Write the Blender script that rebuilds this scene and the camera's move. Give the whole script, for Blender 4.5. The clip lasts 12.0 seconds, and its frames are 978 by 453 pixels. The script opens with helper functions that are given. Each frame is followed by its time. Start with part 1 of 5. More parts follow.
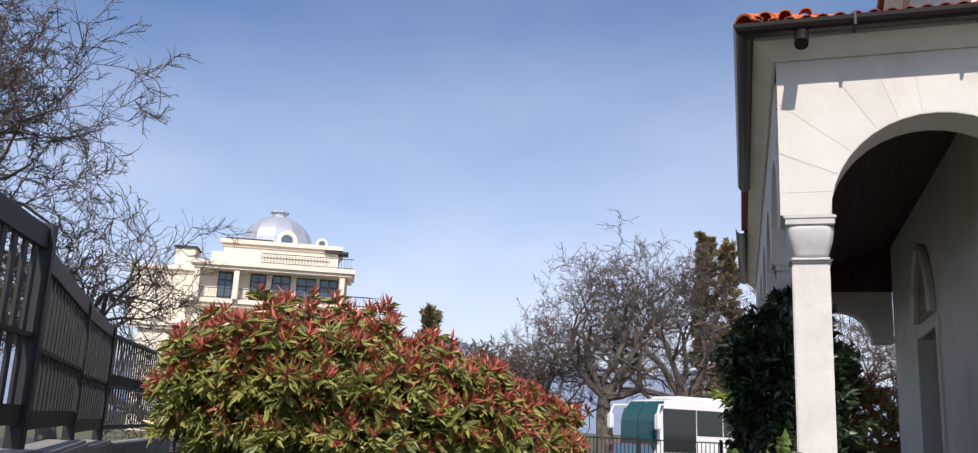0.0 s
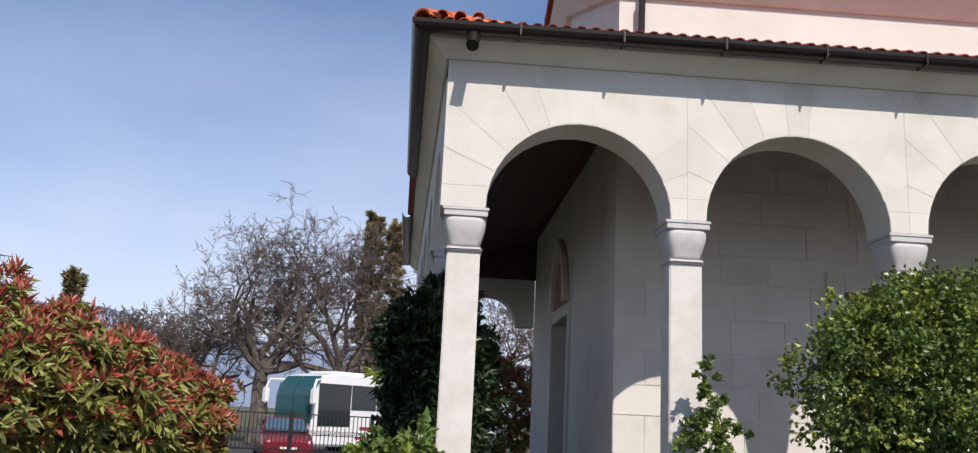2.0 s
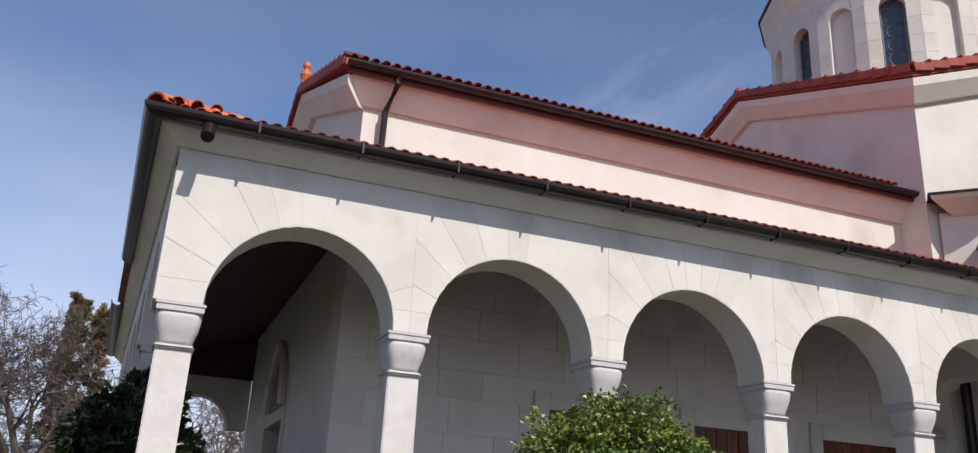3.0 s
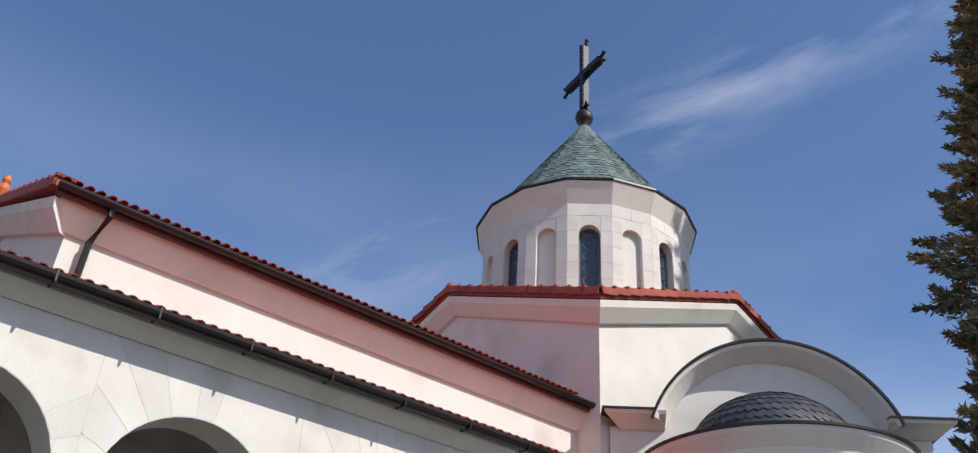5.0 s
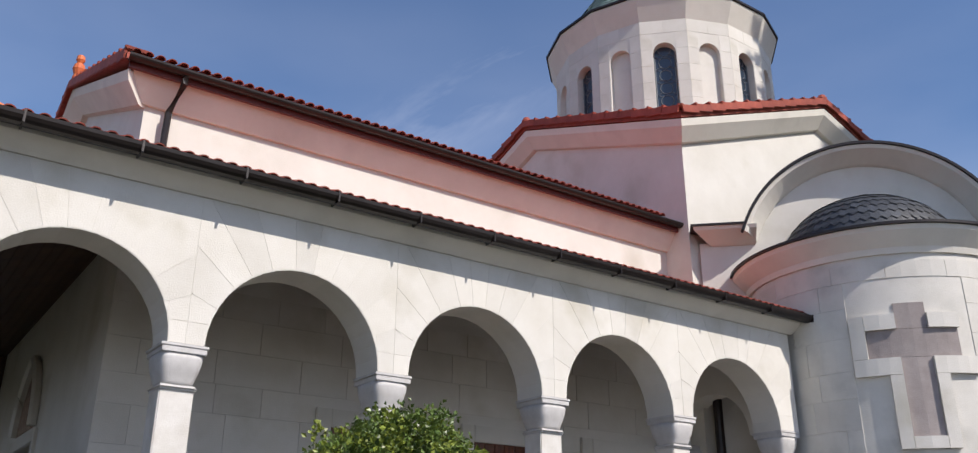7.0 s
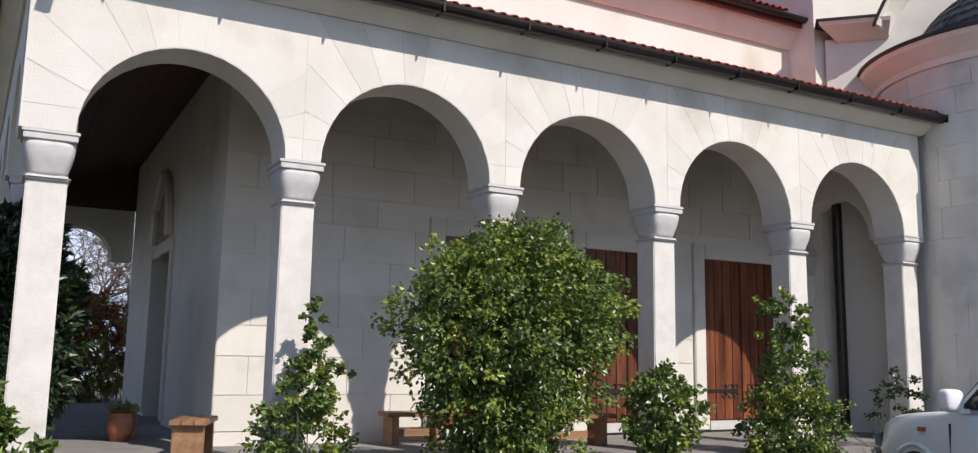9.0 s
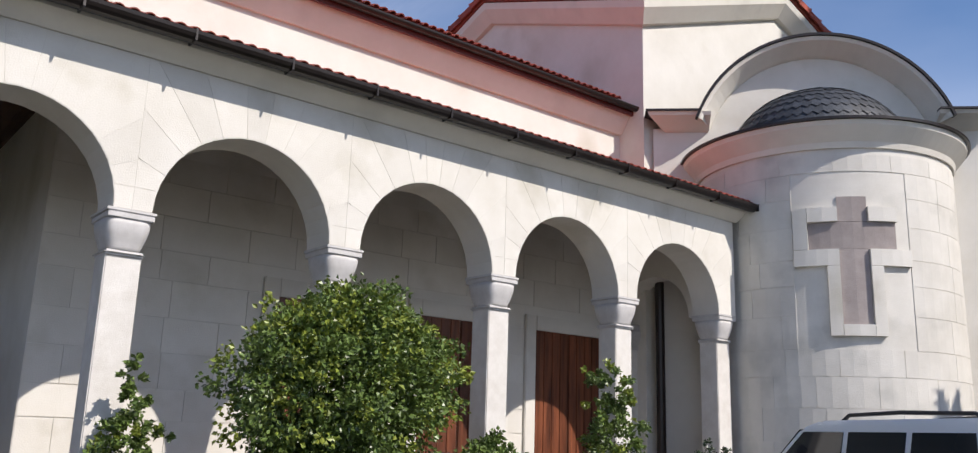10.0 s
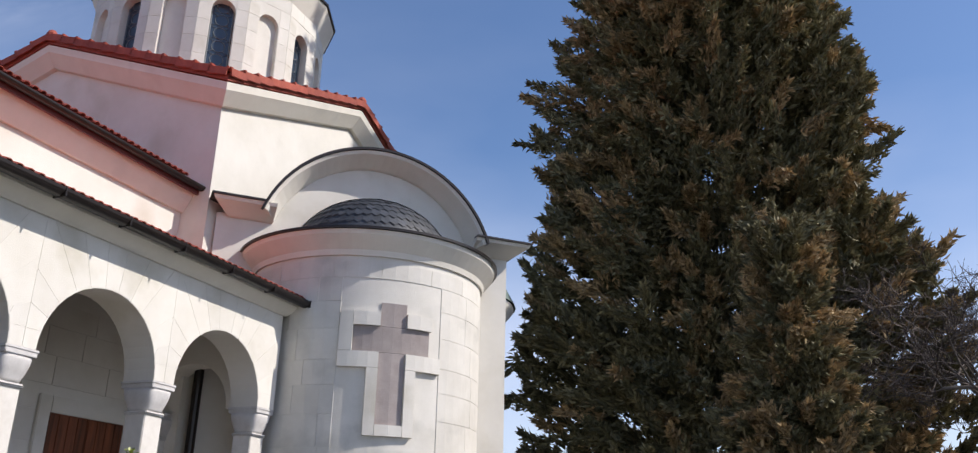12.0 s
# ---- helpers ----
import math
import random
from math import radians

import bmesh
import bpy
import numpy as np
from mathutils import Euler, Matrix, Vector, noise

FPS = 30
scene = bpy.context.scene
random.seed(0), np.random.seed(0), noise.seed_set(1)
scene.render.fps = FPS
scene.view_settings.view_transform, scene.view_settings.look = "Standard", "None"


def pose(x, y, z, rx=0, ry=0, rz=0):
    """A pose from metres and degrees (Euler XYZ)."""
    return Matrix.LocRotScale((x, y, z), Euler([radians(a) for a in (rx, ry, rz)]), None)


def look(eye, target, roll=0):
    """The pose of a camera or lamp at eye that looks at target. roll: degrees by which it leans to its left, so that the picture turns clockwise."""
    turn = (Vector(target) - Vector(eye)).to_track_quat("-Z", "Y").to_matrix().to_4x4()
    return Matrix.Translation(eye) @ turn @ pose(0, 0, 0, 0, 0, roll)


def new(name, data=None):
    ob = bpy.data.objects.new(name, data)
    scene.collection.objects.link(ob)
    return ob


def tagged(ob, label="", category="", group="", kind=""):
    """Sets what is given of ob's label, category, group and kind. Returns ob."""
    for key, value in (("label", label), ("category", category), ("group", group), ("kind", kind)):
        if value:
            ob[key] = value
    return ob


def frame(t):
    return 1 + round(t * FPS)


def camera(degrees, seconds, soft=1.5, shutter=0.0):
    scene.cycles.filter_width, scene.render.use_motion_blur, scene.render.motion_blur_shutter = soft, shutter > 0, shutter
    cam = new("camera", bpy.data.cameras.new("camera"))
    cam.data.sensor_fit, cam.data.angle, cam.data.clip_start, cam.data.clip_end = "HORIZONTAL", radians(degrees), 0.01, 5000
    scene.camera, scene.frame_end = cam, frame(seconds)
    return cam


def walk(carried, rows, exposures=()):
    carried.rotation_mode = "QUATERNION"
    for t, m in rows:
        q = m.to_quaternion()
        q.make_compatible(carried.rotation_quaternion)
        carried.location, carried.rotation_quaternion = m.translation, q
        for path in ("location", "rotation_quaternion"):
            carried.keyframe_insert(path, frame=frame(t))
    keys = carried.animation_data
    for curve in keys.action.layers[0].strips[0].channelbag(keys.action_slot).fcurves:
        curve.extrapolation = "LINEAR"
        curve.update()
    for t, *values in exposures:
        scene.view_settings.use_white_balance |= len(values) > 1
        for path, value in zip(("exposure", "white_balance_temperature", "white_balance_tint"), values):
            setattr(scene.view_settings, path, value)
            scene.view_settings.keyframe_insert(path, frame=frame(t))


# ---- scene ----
cam = camera(57.7, 12.0, soft=1.25)
PATH = [
    (0, (0.065, -9.243, 1.709), (-0.542, -7.389, 2.150), 2.67),
    (0.5, (0.092, -9.265, 1.704), (-0.353, -7.362, 2.128), 2.42),
    (1, (0.120, -9.263, 1.713), (-0.150, -7.322, 2.114), 2.28),
    (1.5, (0.127, -9.263, 1.719), (0.020, -7.304, 2.106), 2.73),
    (2, (0.152, -9.286, 1.747), (0.264, -7.334, 2.166), 2.73),
    (2.5, (0.196, -9.339, 1.795), (0.596, -7.452, 2.325), 2.63),
    (3, (0.200, -9.367, 1.809), (0.865, -7.602, 2.476), 3.11),
    (3.5, (0.186, -9.376, 1.733), (1.068, -7.773, 2.541), 3.18),
    (3.7, (0.187, -9.367, 1.725), (1.143, -7.835, 2.584), 3.06),
    (5.3, (0.102, -9.451, 1.687), (1.208, -8.174, 2.757), 3.34),
    (5.5, (0.092, -9.458, 1.702), (1.208, -8.187, 2.770), 2.92),
    (6, (0.099, -9.439, 1.679), (1.237, -8.149, 2.700), 1.62),
    (6.5, (0.155, -9.336, 1.687), (1.301, -7.954, 2.569), 0.22),
    (7, (0.186, -9.295, 1.705), (1.260, -7.773, 2.435), 0.32),
    (7.5, (0.203, -9.282, 1.731), (1.186, -7.651, 2.343), 0.62),
    (7.7, (0.196, -9.280, 1.756), (1.156, -7.619, 2.318), 0.63),
    (9.3, (0.202, -9.136, 1.862), (1.147, -7.396, 2.144), 0.87),
    (9.5, (0.193, -9.137, 1.843), (1.209, -7.443, 2.155), 1.20),
    (10, (0.143, -9.170, 1.787), (1.367, -7.656, 2.248), 1.74),
    (10.5, (0.139, -9.195, 1.778), (1.491, -7.842, 2.365), 1.83),
    (11, (0.120, -9.226, 1.755), (1.569, -8.011, 2.406), 1.71),
    (11.5, (0.109, -9.200, 1.726), (1.685, -8.183, 2.420), 1.50),
    (12, (0.107, -9.154, 1.759), (1.850, -8.452, 2.445), 1.40),
]
walk(cam, [(t, look(eye, target, roll)) for t, eye, target, roll in PATH], [(0, 0.13, 6650, 15), (3, 0.0, 6550, 14), (5.5, 0.16, 6450, 14), (7.5, 0.12, 6550, 14), (9.5, 0.18, 6550, 14), (12, 0.24, 6550, 14)])


# ---- light ----
SUN_WAY = Vector((0.27, -1.0, 0.98)).normalized()  # towards the sun
world = bpy.data.worlds.new("world")
scene.world = world
world.use_nodes = True
wn, wl = world.node_tree.nodes, world.node_tree.links
wn.clear()
sky = wn.new("ShaderNodeTexSky")
sky.sky_type, sky.sun_disc = "NISHITA", False
sky.sun_elevation = math.asin(SUN_WAY.z)
sky.sun_rotation = math.atan2(SUN_WAY.x, SUN_WAY.y)
sky.air_density, sky.dust_density, sky.ozone_density = 1.0, 0.6, 6.0
wgeo = wn.new("ShaderNodeTexCoord")
STREAK = [Vector((0.422, -0.828, 0.370)), Vector((0.691, 0.030, -0.721))]  # along the cirrus band, and across it
STREAK.append(STREAK[1].cross(STREAK[0]))
wmap = wn.new("ShaderNodeCombineXYZ")
wdots = []
for axis, stretch, slot in zip(STREAK, (1.3, 6.5, 2.2), "XYZ"):
    wdot = wn.new("ShaderNodeVectorMath")
    wdot.operation = "DOT_PRODUCT"
    wdot.inputs[1].default_value = axis * stretch
    wl.new(wgeo.outputs["Generated"], wdot.inputs[0])
    wl.new(wdot.outputs["Value"], wmap.inputs[slot])
    wdots.append(wdot)
wnoise = wn.new("ShaderNodeTexNoise")
wnoise.inputs["Scale"].default_value, wnoise.inputs["Detail"].default_value = 1.1, 7
wnoise.inputs["Roughness"].default_value, wnoise.inputs["Distortion"].default_value = 0.62, 0.45
wramp = wn.new("ShaderNodeValToRGB")
wramp.color_ramp.elements[0].position, wramp.color_ramp.elements[1].position = 0.42, 0.80
wramp.color_ramp.elements[1].color = (0.55, 0.55, 0.55, 1)
wmix = wn.new("ShaderNodeMixRGB")
wmix.inputs["Color2"].default_value = (5.9, 6.3, 7.4, 1)
wback = wn.new("ShaderNodeBackground")
wback.inputs["Strength"].default_value = 0.13
wout = wn.new("ShaderNodeOutputWorld")
wl.new(wmap.outputs["Vector"], wnoise.inputs["Vector"])
wl.new(wnoise.outputs["Fac"], wramp.inputs["Fac"])
wsep = wn.new("ShaderNodeSeparateXYZ")
wl.new(wgeo.outputs["Generated"], wsep.inputs["Vector"])
wlow = wn.new("ShaderNodeMapRange")  # soft cloud thickens towards the horizon
wlow.inputs["From Min"].default_value, wlow.inputs["From Max"].default_value = 0.05, 0.62
wlow.inputs["To Min"].default_value, wlow.inputs["To Max"].default_value = 0.62, 0.0
wl.new(wsep.outputs["Z"], wlow.inputs["Value"])
wsoftmap = wn.new("ShaderNodeMapping")
wsoftmap.inputs["Rotation"].default_value, wsoftmap.inputs["Scale"].default_value = (0.2, 0.35, 0.9), (1.3, 1.3, 3.4)
wl.new(wgeo.outputs["Generated"], wsoftmap.inputs["Vector"])
wsoft = wn.new("ShaderNodeTexNoise")
wsoft.inputs["Scale"].default_value, wsoft.inputs["Detail"].default_value, wsoft.inputs["Roughness"].default_value = 1.5, 5, 0.45
wl.new(wsoftmap.outputs["Vector"], wsoft.inputs["Vector"])
wsoftramp = wn.new("ShaderNodeMapRange")
wsoftramp.inputs["From Min"].default_value, wsoftramp.inputs["From Max"].default_value = 0.36, 0.72
wl.new(wsoft.outputs["Fac"], wsoftramp.inputs["Value"])
whaze = wn.new("ShaderNodeMapRange")
whaze.inputs["From Min"].default_value, whaze.inputs["From Max"].default_value = 0.0, 0.42
whaze.inputs["To Min"].default_value, whaze.inputs["To Max"].default_value = 0.47, 0.0
wl.new(wsep.outputs["Z"], whaze.inputs["Value"])
wabs = wn.new("ShaderNodeMath")
wabs.operation = "ABSOLUTE"
wl.new(wdots[1].outputs["Value"], wabs.inputs[0])
wband = wn.new("ShaderNodeMapRange")  # the one bright cirrus band
wband.interpolation_type = "SMOOTHSTEP"
wband.inputs["From Min"].default_value, wband.inputs["From Max"].default_value = 0.0, 0.45
wband.inputs["To Min"].default_value, wband.inputs["To Max"].default_value = 1.6, 0.0
wl.new(wabs.outputs["Value"], wband.inputs["Value"])
wsum = wn.new("ShaderNodeMath")
wsum.operation = "MULTIPLY_ADD"
wl.new(wsoftramp.outputs["Result"], wsum.inputs[0])
wl.new(wlow.outputs["Result"], wsum.inputs[1])
wl.new(whaze.outputs["Result"], wsum.inputs[2])
wmad = wn.new("ShaderNodeMath")
wmad.operation, wmad.use_clamp = "MULTIPLY_ADD", True
wl.new(wramp.outputs["Color"], wmad.inputs[0])
wl.new(wband.outputs["Result"], wmad.inputs[1])
wl.new(wsum.outputs["Value"], wmad.inputs[2])
wl.new(wmad.outputs["Value"], wmix.inputs["Fac"])
wl.new(sky.outputs["Color"], wmix.inputs["Color1"])
wl.new(wmix.outputs["Color"], wback.inputs["Color"])
wl.new(wback.outputs["Background"], wout.inputs["Surface"])
sun = new("sun", bpy.data.lights.new("sun", "SUN"))
sun.data.energy, sun.data.angle, sun.data.color = 4.2, radians(0.5), (1.0, 0.95, 0.87)
sun.matrix_world = look(SUN_WAY * 60, (0, 0, 0))


# ---- materials ----
def mat(name, col, rough=0.8, col2=None, scale=3.0, metal=0.0, bump=0.0, bscale=40.0, rand=0.0, island=0.0, stain=None, trans=0.0, grain=None):
    """A surface with two scales of colour variation, fine relief, and piece-to-piece variation."""
    m = bpy.data.materials.new(name)
    m.use_nodes = True
    n, l = m.node_tree.nodes, m.node_tree.links
    b = n["Principled BSDF"]
    b.inputs["Roughness"].default_value, b.inputs["Metallic"].default_value = rough, metal
    tc = n.new("ShaderNodeTexCoord")
    no = n.new("ShaderNodeTexNoise")
    no.inputs["Scale"].default_value, no.inputs["Detail"].default_value = scale, 8
    no.inputs["Roughness"].default_value = 0.65
    if grain:  # drawn out along one axis, as wood is
        mp = n.new("ShaderNodeMapping")
        mp.inputs["Scale"].default_value = grain
        l.new(tc.outputs["Object"], mp.inputs["Vector"])
        l.new(mp.outputs["Vector"], no.inputs["Vector"])
    else:
        l.new(tc.outputs["Object"], no.inputs["Vector"])
    ramp = n.new("ShaderNodeValToRGB")
    ramp.color_ramp.elements[0].position, ramp.color_ramp.elements[1].position = 0.32, 0.68
    c2 = col2 or [c * 0.8 for c in col]
    ramp.color_ramp.elements[0].color, ramp.color_ramp.elements[1].color = (*c2, 1), (*col, 1)
    l.new(no.outputs["Fac"], ramp.inputs["Fac"])
    last = ramp.outputs["Color"]
    if stain:
        ns = n.new("ShaderNodeTexNoise")
        ns.inputs["Scale"].default_value, ns.inputs["Detail"].default_value = stain[1], 6
        l.new(tc.outputs["Object"], ns.inputs["Vector"])
        rs = n.new("ShaderNodeValToRGB")
        rs.color_ramp.elements[0].position, rs.color_ramp.elements[1].position = 0.56, 0.75
        rs.color_ramp.elements[1].color = (stain[2],) * 3 + (1,)
        l.new(ns.outputs["Fac"], rs.inputs["Fac"])
        mx = n.new("ShaderNodeMixRGB")
        mx.inputs["Color2"].default_value = (*stain[0], 1)
        l.new(rs.outputs["Color"], mx.inputs["Fac"])
        l.new(last, mx.inputs["Color1"])
        last = mx.outputs["Color"]
    if rand or island:
        src = n.new("ShaderNodeNewGeometry").outputs["Random Per Island"] if island else n.new("ShaderNodeObjectInfo").outputs["Random"]
        k = rand or island
        mr = n.new("ShaderNodeMapRange")
        mr.inputs["To Min"].default_value, mr.inputs["To Max"].default_value = 1 - k, 1 + k * 0.6
        l.new(src, mr.inputs["Value"])
        hs = n.new("ShaderNodeHueSaturation")
        l.new(mr.outputs["Result"], hs.inputs["Value"])
        l.new(last, hs.inputs["Color"])
        last = hs.outputs["Color"]
    l.new(last, b.inputs["Base Color"])
    if bump:
        nb = n.new("ShaderNodeTexNoise")
        nb.inputs["Scale"].default_value, nb.inputs["Detail"].default_value = bscale, 5
        l.new(tc.outputs["Object"], nb.inputs["Vector"])
        bp = n.new("ShaderNodeBump")
        bp.inputs["Strength"].default_value, bp.inputs["Distance"].default_value = bump, 0.01
        l.new(nb.outputs["Fac"], bp.inputs["Height"])
        l.new(bp.outputs["Normal"], b.inputs["Normal"])
    if trans:
        out = n["Material Output"]
        tr = n.new("ShaderNodeBsdfTranslucent")
        l.new(last, tr.inputs["Color"])
        ms = n.new("ShaderNodeMixShader")
        ms.inputs["Fac"].default_value = trans
        l.new(b.outputs["BSDF"], ms.inputs[1])
        l.new(tr.outputs["BSDF"], ms.inputs[2])
        l.new(ms.outputs["Shader"], out.inputs["Surface"])
    return m


def glass(name, tint, rough=0.05):
    m = bpy.data.materials.new(name)
    m.use_nodes = True
    b = m.node_tree.nodes["Principled BSDF"]
    b.inputs["Base Color"].default_value = (*tint, 1)
    b.inputs["Roughness"].default_value, b.inputs["Specular IOR Level"].default_value = rough, 0.7
    return m


WALL = mat("limewashed_stone", (0.72, 0.69, 0.63), 0.85, (0.63, 0.60, 0.535), 0.9, bump=0.3, bscale=55, stain=((0.47, 0.43, 0.34), 0.7, 0.6))
STONE = mat("ashlar_block", (0.72, 0.69, 0.63), 0.85, (0.64, 0.605, 0.535), 1.3, bump=0.3, bscale=55, rand=0.06, stain=((0.45, 0.41, 0.31), 1.0, 0.6))
APSE = mat("weathered_apse_stone", (0.72, 0.69, 0.63), 0.88, (0.60, 0.57, 0.51), 1.0, bump=0.3, bscale=45, rand=0.05, stain=((0.34, 0.34, 0.31), 1.1, 0.6))
JOINT = mat("mortar", (0.40, 0.37, 0.32), 0.95, None, 20)
GREY = mat("grey_limestone", (0.60, 0.58, 0.56), 0.8, (0.50, 0.48, 0.46), 6, bump=0.3, bscale=90, stain=((0.42, 0.38, 0.32), 2.5, 0.4))
SHAFT = mat("cream_grey_shaft", (0.70, 0.67, 0.62), 0.8, (0.60, 0.565, 0.51), 5, bump=0.3, bscale=90, stain=((0.46, 0.41, 0.34), 2.2, 0.4))
PLASTER = mat("smooth_cornice", (0.78, 0.74, 0.66), 0.85, (0.70, 0.66, 0.58), 1.2, bump=0.15, bscale=50, stain=((0.45, 0.43, 0.38), 1.0, 0.35))
TILE = mat("red_clay_tile", (0.40, 0.085, 0.050), 0.75, (0.27, 0.05, 0.032), 5, bump=0.3, bscale=60, rand=0.22)
TILEO = mat("orange_clay_tile", (0.72, 0.20, 0.06), 0.65, (0.55, 0.12, 0.04), 5, bump=0.3, bscale=60, rand=0.15)
GUTTER = mat("dark_brown_metal", (0.032, 0.024, 0.021), 0.35, (0.02, 0.015, 0.013), 4, metal=0.3)
SLATE = mat("green_slate_scale", (0.20, 0.27, 0.245), 0.6, (0.12, 0.17, 0.15), 3, bump=0.3, bscale=30, rand=0.3, island=0.3)
SLATED = mat("dark_slate_scale", (0.055, 0.062, 0.075), 0.6, (0.03, 0.035, 0.042), 3, bump=0.3, bscale=30, island=0.3)
IRON = mat("black_iron", (0.013, 0.013, 0.015), 0.55, (0.008, 0.008, 0.009), 8)
WOOD = mat("dark_plank_ceiling", (0.10, 0.045, 0.025), 0.6, (0.06, 0.026, 0.015), 4, bump=0.3, bscale=20, rand=0.25)
DOORW = mat("varnished_door_wood", (0.25, 0.078, 0.034), 0.4, (0.055, 0.017, 0.009), 9, bump=0.3, bscale=14, rand=0.3, grain=(1, 1, 0.09))
BENCHW = mat("bench_plank", (0.40, 0.22, 0.11), 0.6, (0.20, 0.10, 0.05), 9, bump=0.3, bscale=18, rand=0.25, grain=(0.12, 1, 1))
TERRA = mat("terracotta", (0.42, 0.17, 0.09), 0.8, (0.30, 0.11, 0.06), 6, bump=0.2)
PINKST = mat("pink_tuff", (0.38, 0.33, 0.31), 0.85, (0.30, 0.255, 0.24), 4, bump=0.4, bscale=60, rand=0.08)
PAVE = mat("paving_slab", (0.26, 0.245, 0.225), 0.85, (0.18, 0.17, 0.16), 2.5, bump=0.3, rand=0.1)
ASPHALT = mat("asphalt", (0.062, 0.06, 0.058), 0.9, (0.042, 0.041, 0.04), 1.5, bump=0.5, bscale=120)
GRASS = mat("dry_ground", (0.13, 0.12, 0.065), 0.95, (0.07, 0.08, 0.035), 0.6, bump=0.5, bscale=30)
CONCRETE = mat("concrete_kerb", (0.33, 0.31, 0.28), 0.9, (0.22, 0.21, 0.19), 2.5, bump=0.4, bscale=40, stain=((0.12, 0.12, 0.10), 1.2, 0.5))
BARK = mat("grey_bark", (0.17, 0.14, 0.115), 0.95, (0.09, 0.075, 0.06), 5, bump=0.6, bscale=25)
TWIG = mat("pale_twig", (0.13, 0.10, 0.085), 0.95, (0.075, 0.06, 0.05), 5, island=0.25)
LEAF = mat("ivy_leaf", (0.17, 0.24, 0.055), 0.36, (0.08, 0.13, 0.03), 4, island=0.5, trans=0.18)
LEAFD = mat("dark_laurel_leaf", (0.035, 0.065, 0.022), 0.4, (0.018, 0.035, 0.012), 4, island=0.5, trans=0.1)
LEAFY = mat("young_leaf", (0.30, 0.34, 0.05), 0.42, (0.17, 0.23, 0.035), 4, island=0.4, trans=0.25)
PHOG = mat("photinia_green_leaf", (0.36, 0.35, 0.095), 0.36, (0.17, 0.19, 0.05), 4, island=0.5, trans=0.15)
PHOR = mat("photinia_red_leaf", (0.58, 0.17, 0.11), 0.38, (0.36, 0.075, 0.05), 4, island=0.5, trans=0.18)
CYP = mat("cypress_spray", (0.29, 0.245, 0.12), 0.7, (0.12, 0.115, 0.058), 0.7, island=0.5, trans=0.08)
CYPB = mat("browned_cypress_spray", (0.52, 0.36, 0.18), 0.75, (0.32, 0.23, 0.11), 0.8, island=0.5, trans=0.1)
CARW = mat("white_car_paint", (0.86, 0.86, 0.85), 0.22, (0.83, 0.83, 0.82), 1)
CARR = mat("dark_red_car_paint", (0.20, 0.018, 0.030), 0.25, (0.17, 0.015, 0.025), 1)
RED = mat("red_stripe", (0.34, 0.04, 0.05), 0.4)
RUBBER = mat("black_rubber", (0.02, 0.02, 0.02), 0.7)
DARKT = mat("black_trim", (0.025, 0.025, 0.027), 0.5)
STEEL = mat("steel_rim", (0.45, 0.45, 0.46), 0.35, metal=0.8)
GLASSD = glass("dark_glass", (0.018, 0.024, 0.028))
GLASSG = glass("green_windscreen", (0.02, 0.085, 0.085))
GLASSB = glass("blue_window_glass", (0.07, 0.12, 0.17), 0.08)
LEADG = glass("leaded_glass", (0.035, 0.055, 0.085), 0.25)
LEAD = mat("lead_came", (0.16, 0.18, 0.20), 0.5)
CREAM = mat("cream_render", (0.82, 0.735, 0.62), 0.85, (0.74, 0.65, 0.54), 0.4)
SILVER = mat("zinc_sheet", (0.62, 0.65, 0.68), 0.38, (0.52, 0.55, 0.60), 0.6, metal=0.45)
# hillside colour carries the blue distance haze; no air is modelled
HILL = mat("haze_tinted_hillside", (0.27, 0.33, 0.43), 1.0, (0.21, 0.26, 0.35), 0.004)
MOSAIC = mat("mosaic", (0.36, 0.25, 0.17), 0.6, (0.16, 0.09, 0.07), 9, bump=0.4, bscale=70)


# ---- building helpers ----
def part(name, bm, material, parent=None, label="", m=None, smooth=False):
    """Links a bmesh as one mesh object, under a thing or a part."""
    me = bpy.data.meshes.new(name)
    bmesh.ops.recalc_face_normals(bm, faces=bm.faces)
    bm.to_mesh(me)
    bm.free()
    me.materials.append(material)
    if smooth:
        me.polygons.foreach_set("use_smooth", [True] * len(me.polygons))
    ob = new(name, me)
    if parent:
        ob.parent = parent
    if m is not None:
        ob.matrix_basis = m
    if label:
        ob["label"] = label
    return ob


def empty(name, x=0, y=0, z=0, rz=0, **tags):
    ob = new(name)
    ob.empty_display_size = 0.2
    ob.matrix_basis = pose(x, y, z, 0, 0, rz)
    return tagged(ob, **tags)


def box(bm, x0, x1, y0, y1, z0, z1, bevel=0.0, m=None):
    r = bmesh.ops.create_cube(bm, size=1)
    vs = r["verts"]
    bmesh.ops.scale(bm, vec=(x1 - x0, y1 - y0, z1 - z0), verts=vs)
    bmesh.ops.translate(bm, vec=((x0 + x1) / 2, (y0 + y1) / 2, (z0 + z1) / 2), verts=vs)
    if bevel:
        es = list({e for v in vs for e in v.link_edges})
        vs = list({v for f in bmesh.ops.bevel(bm, geom=es, offset=bevel, segments=2, affect="EDGES")["faces"] for v in f.verts} | {v for v in vs if v.is_valid})
    if m is not None:
        bmesh.ops.transform(bm, matrix=m, verts=vs)
    return vs


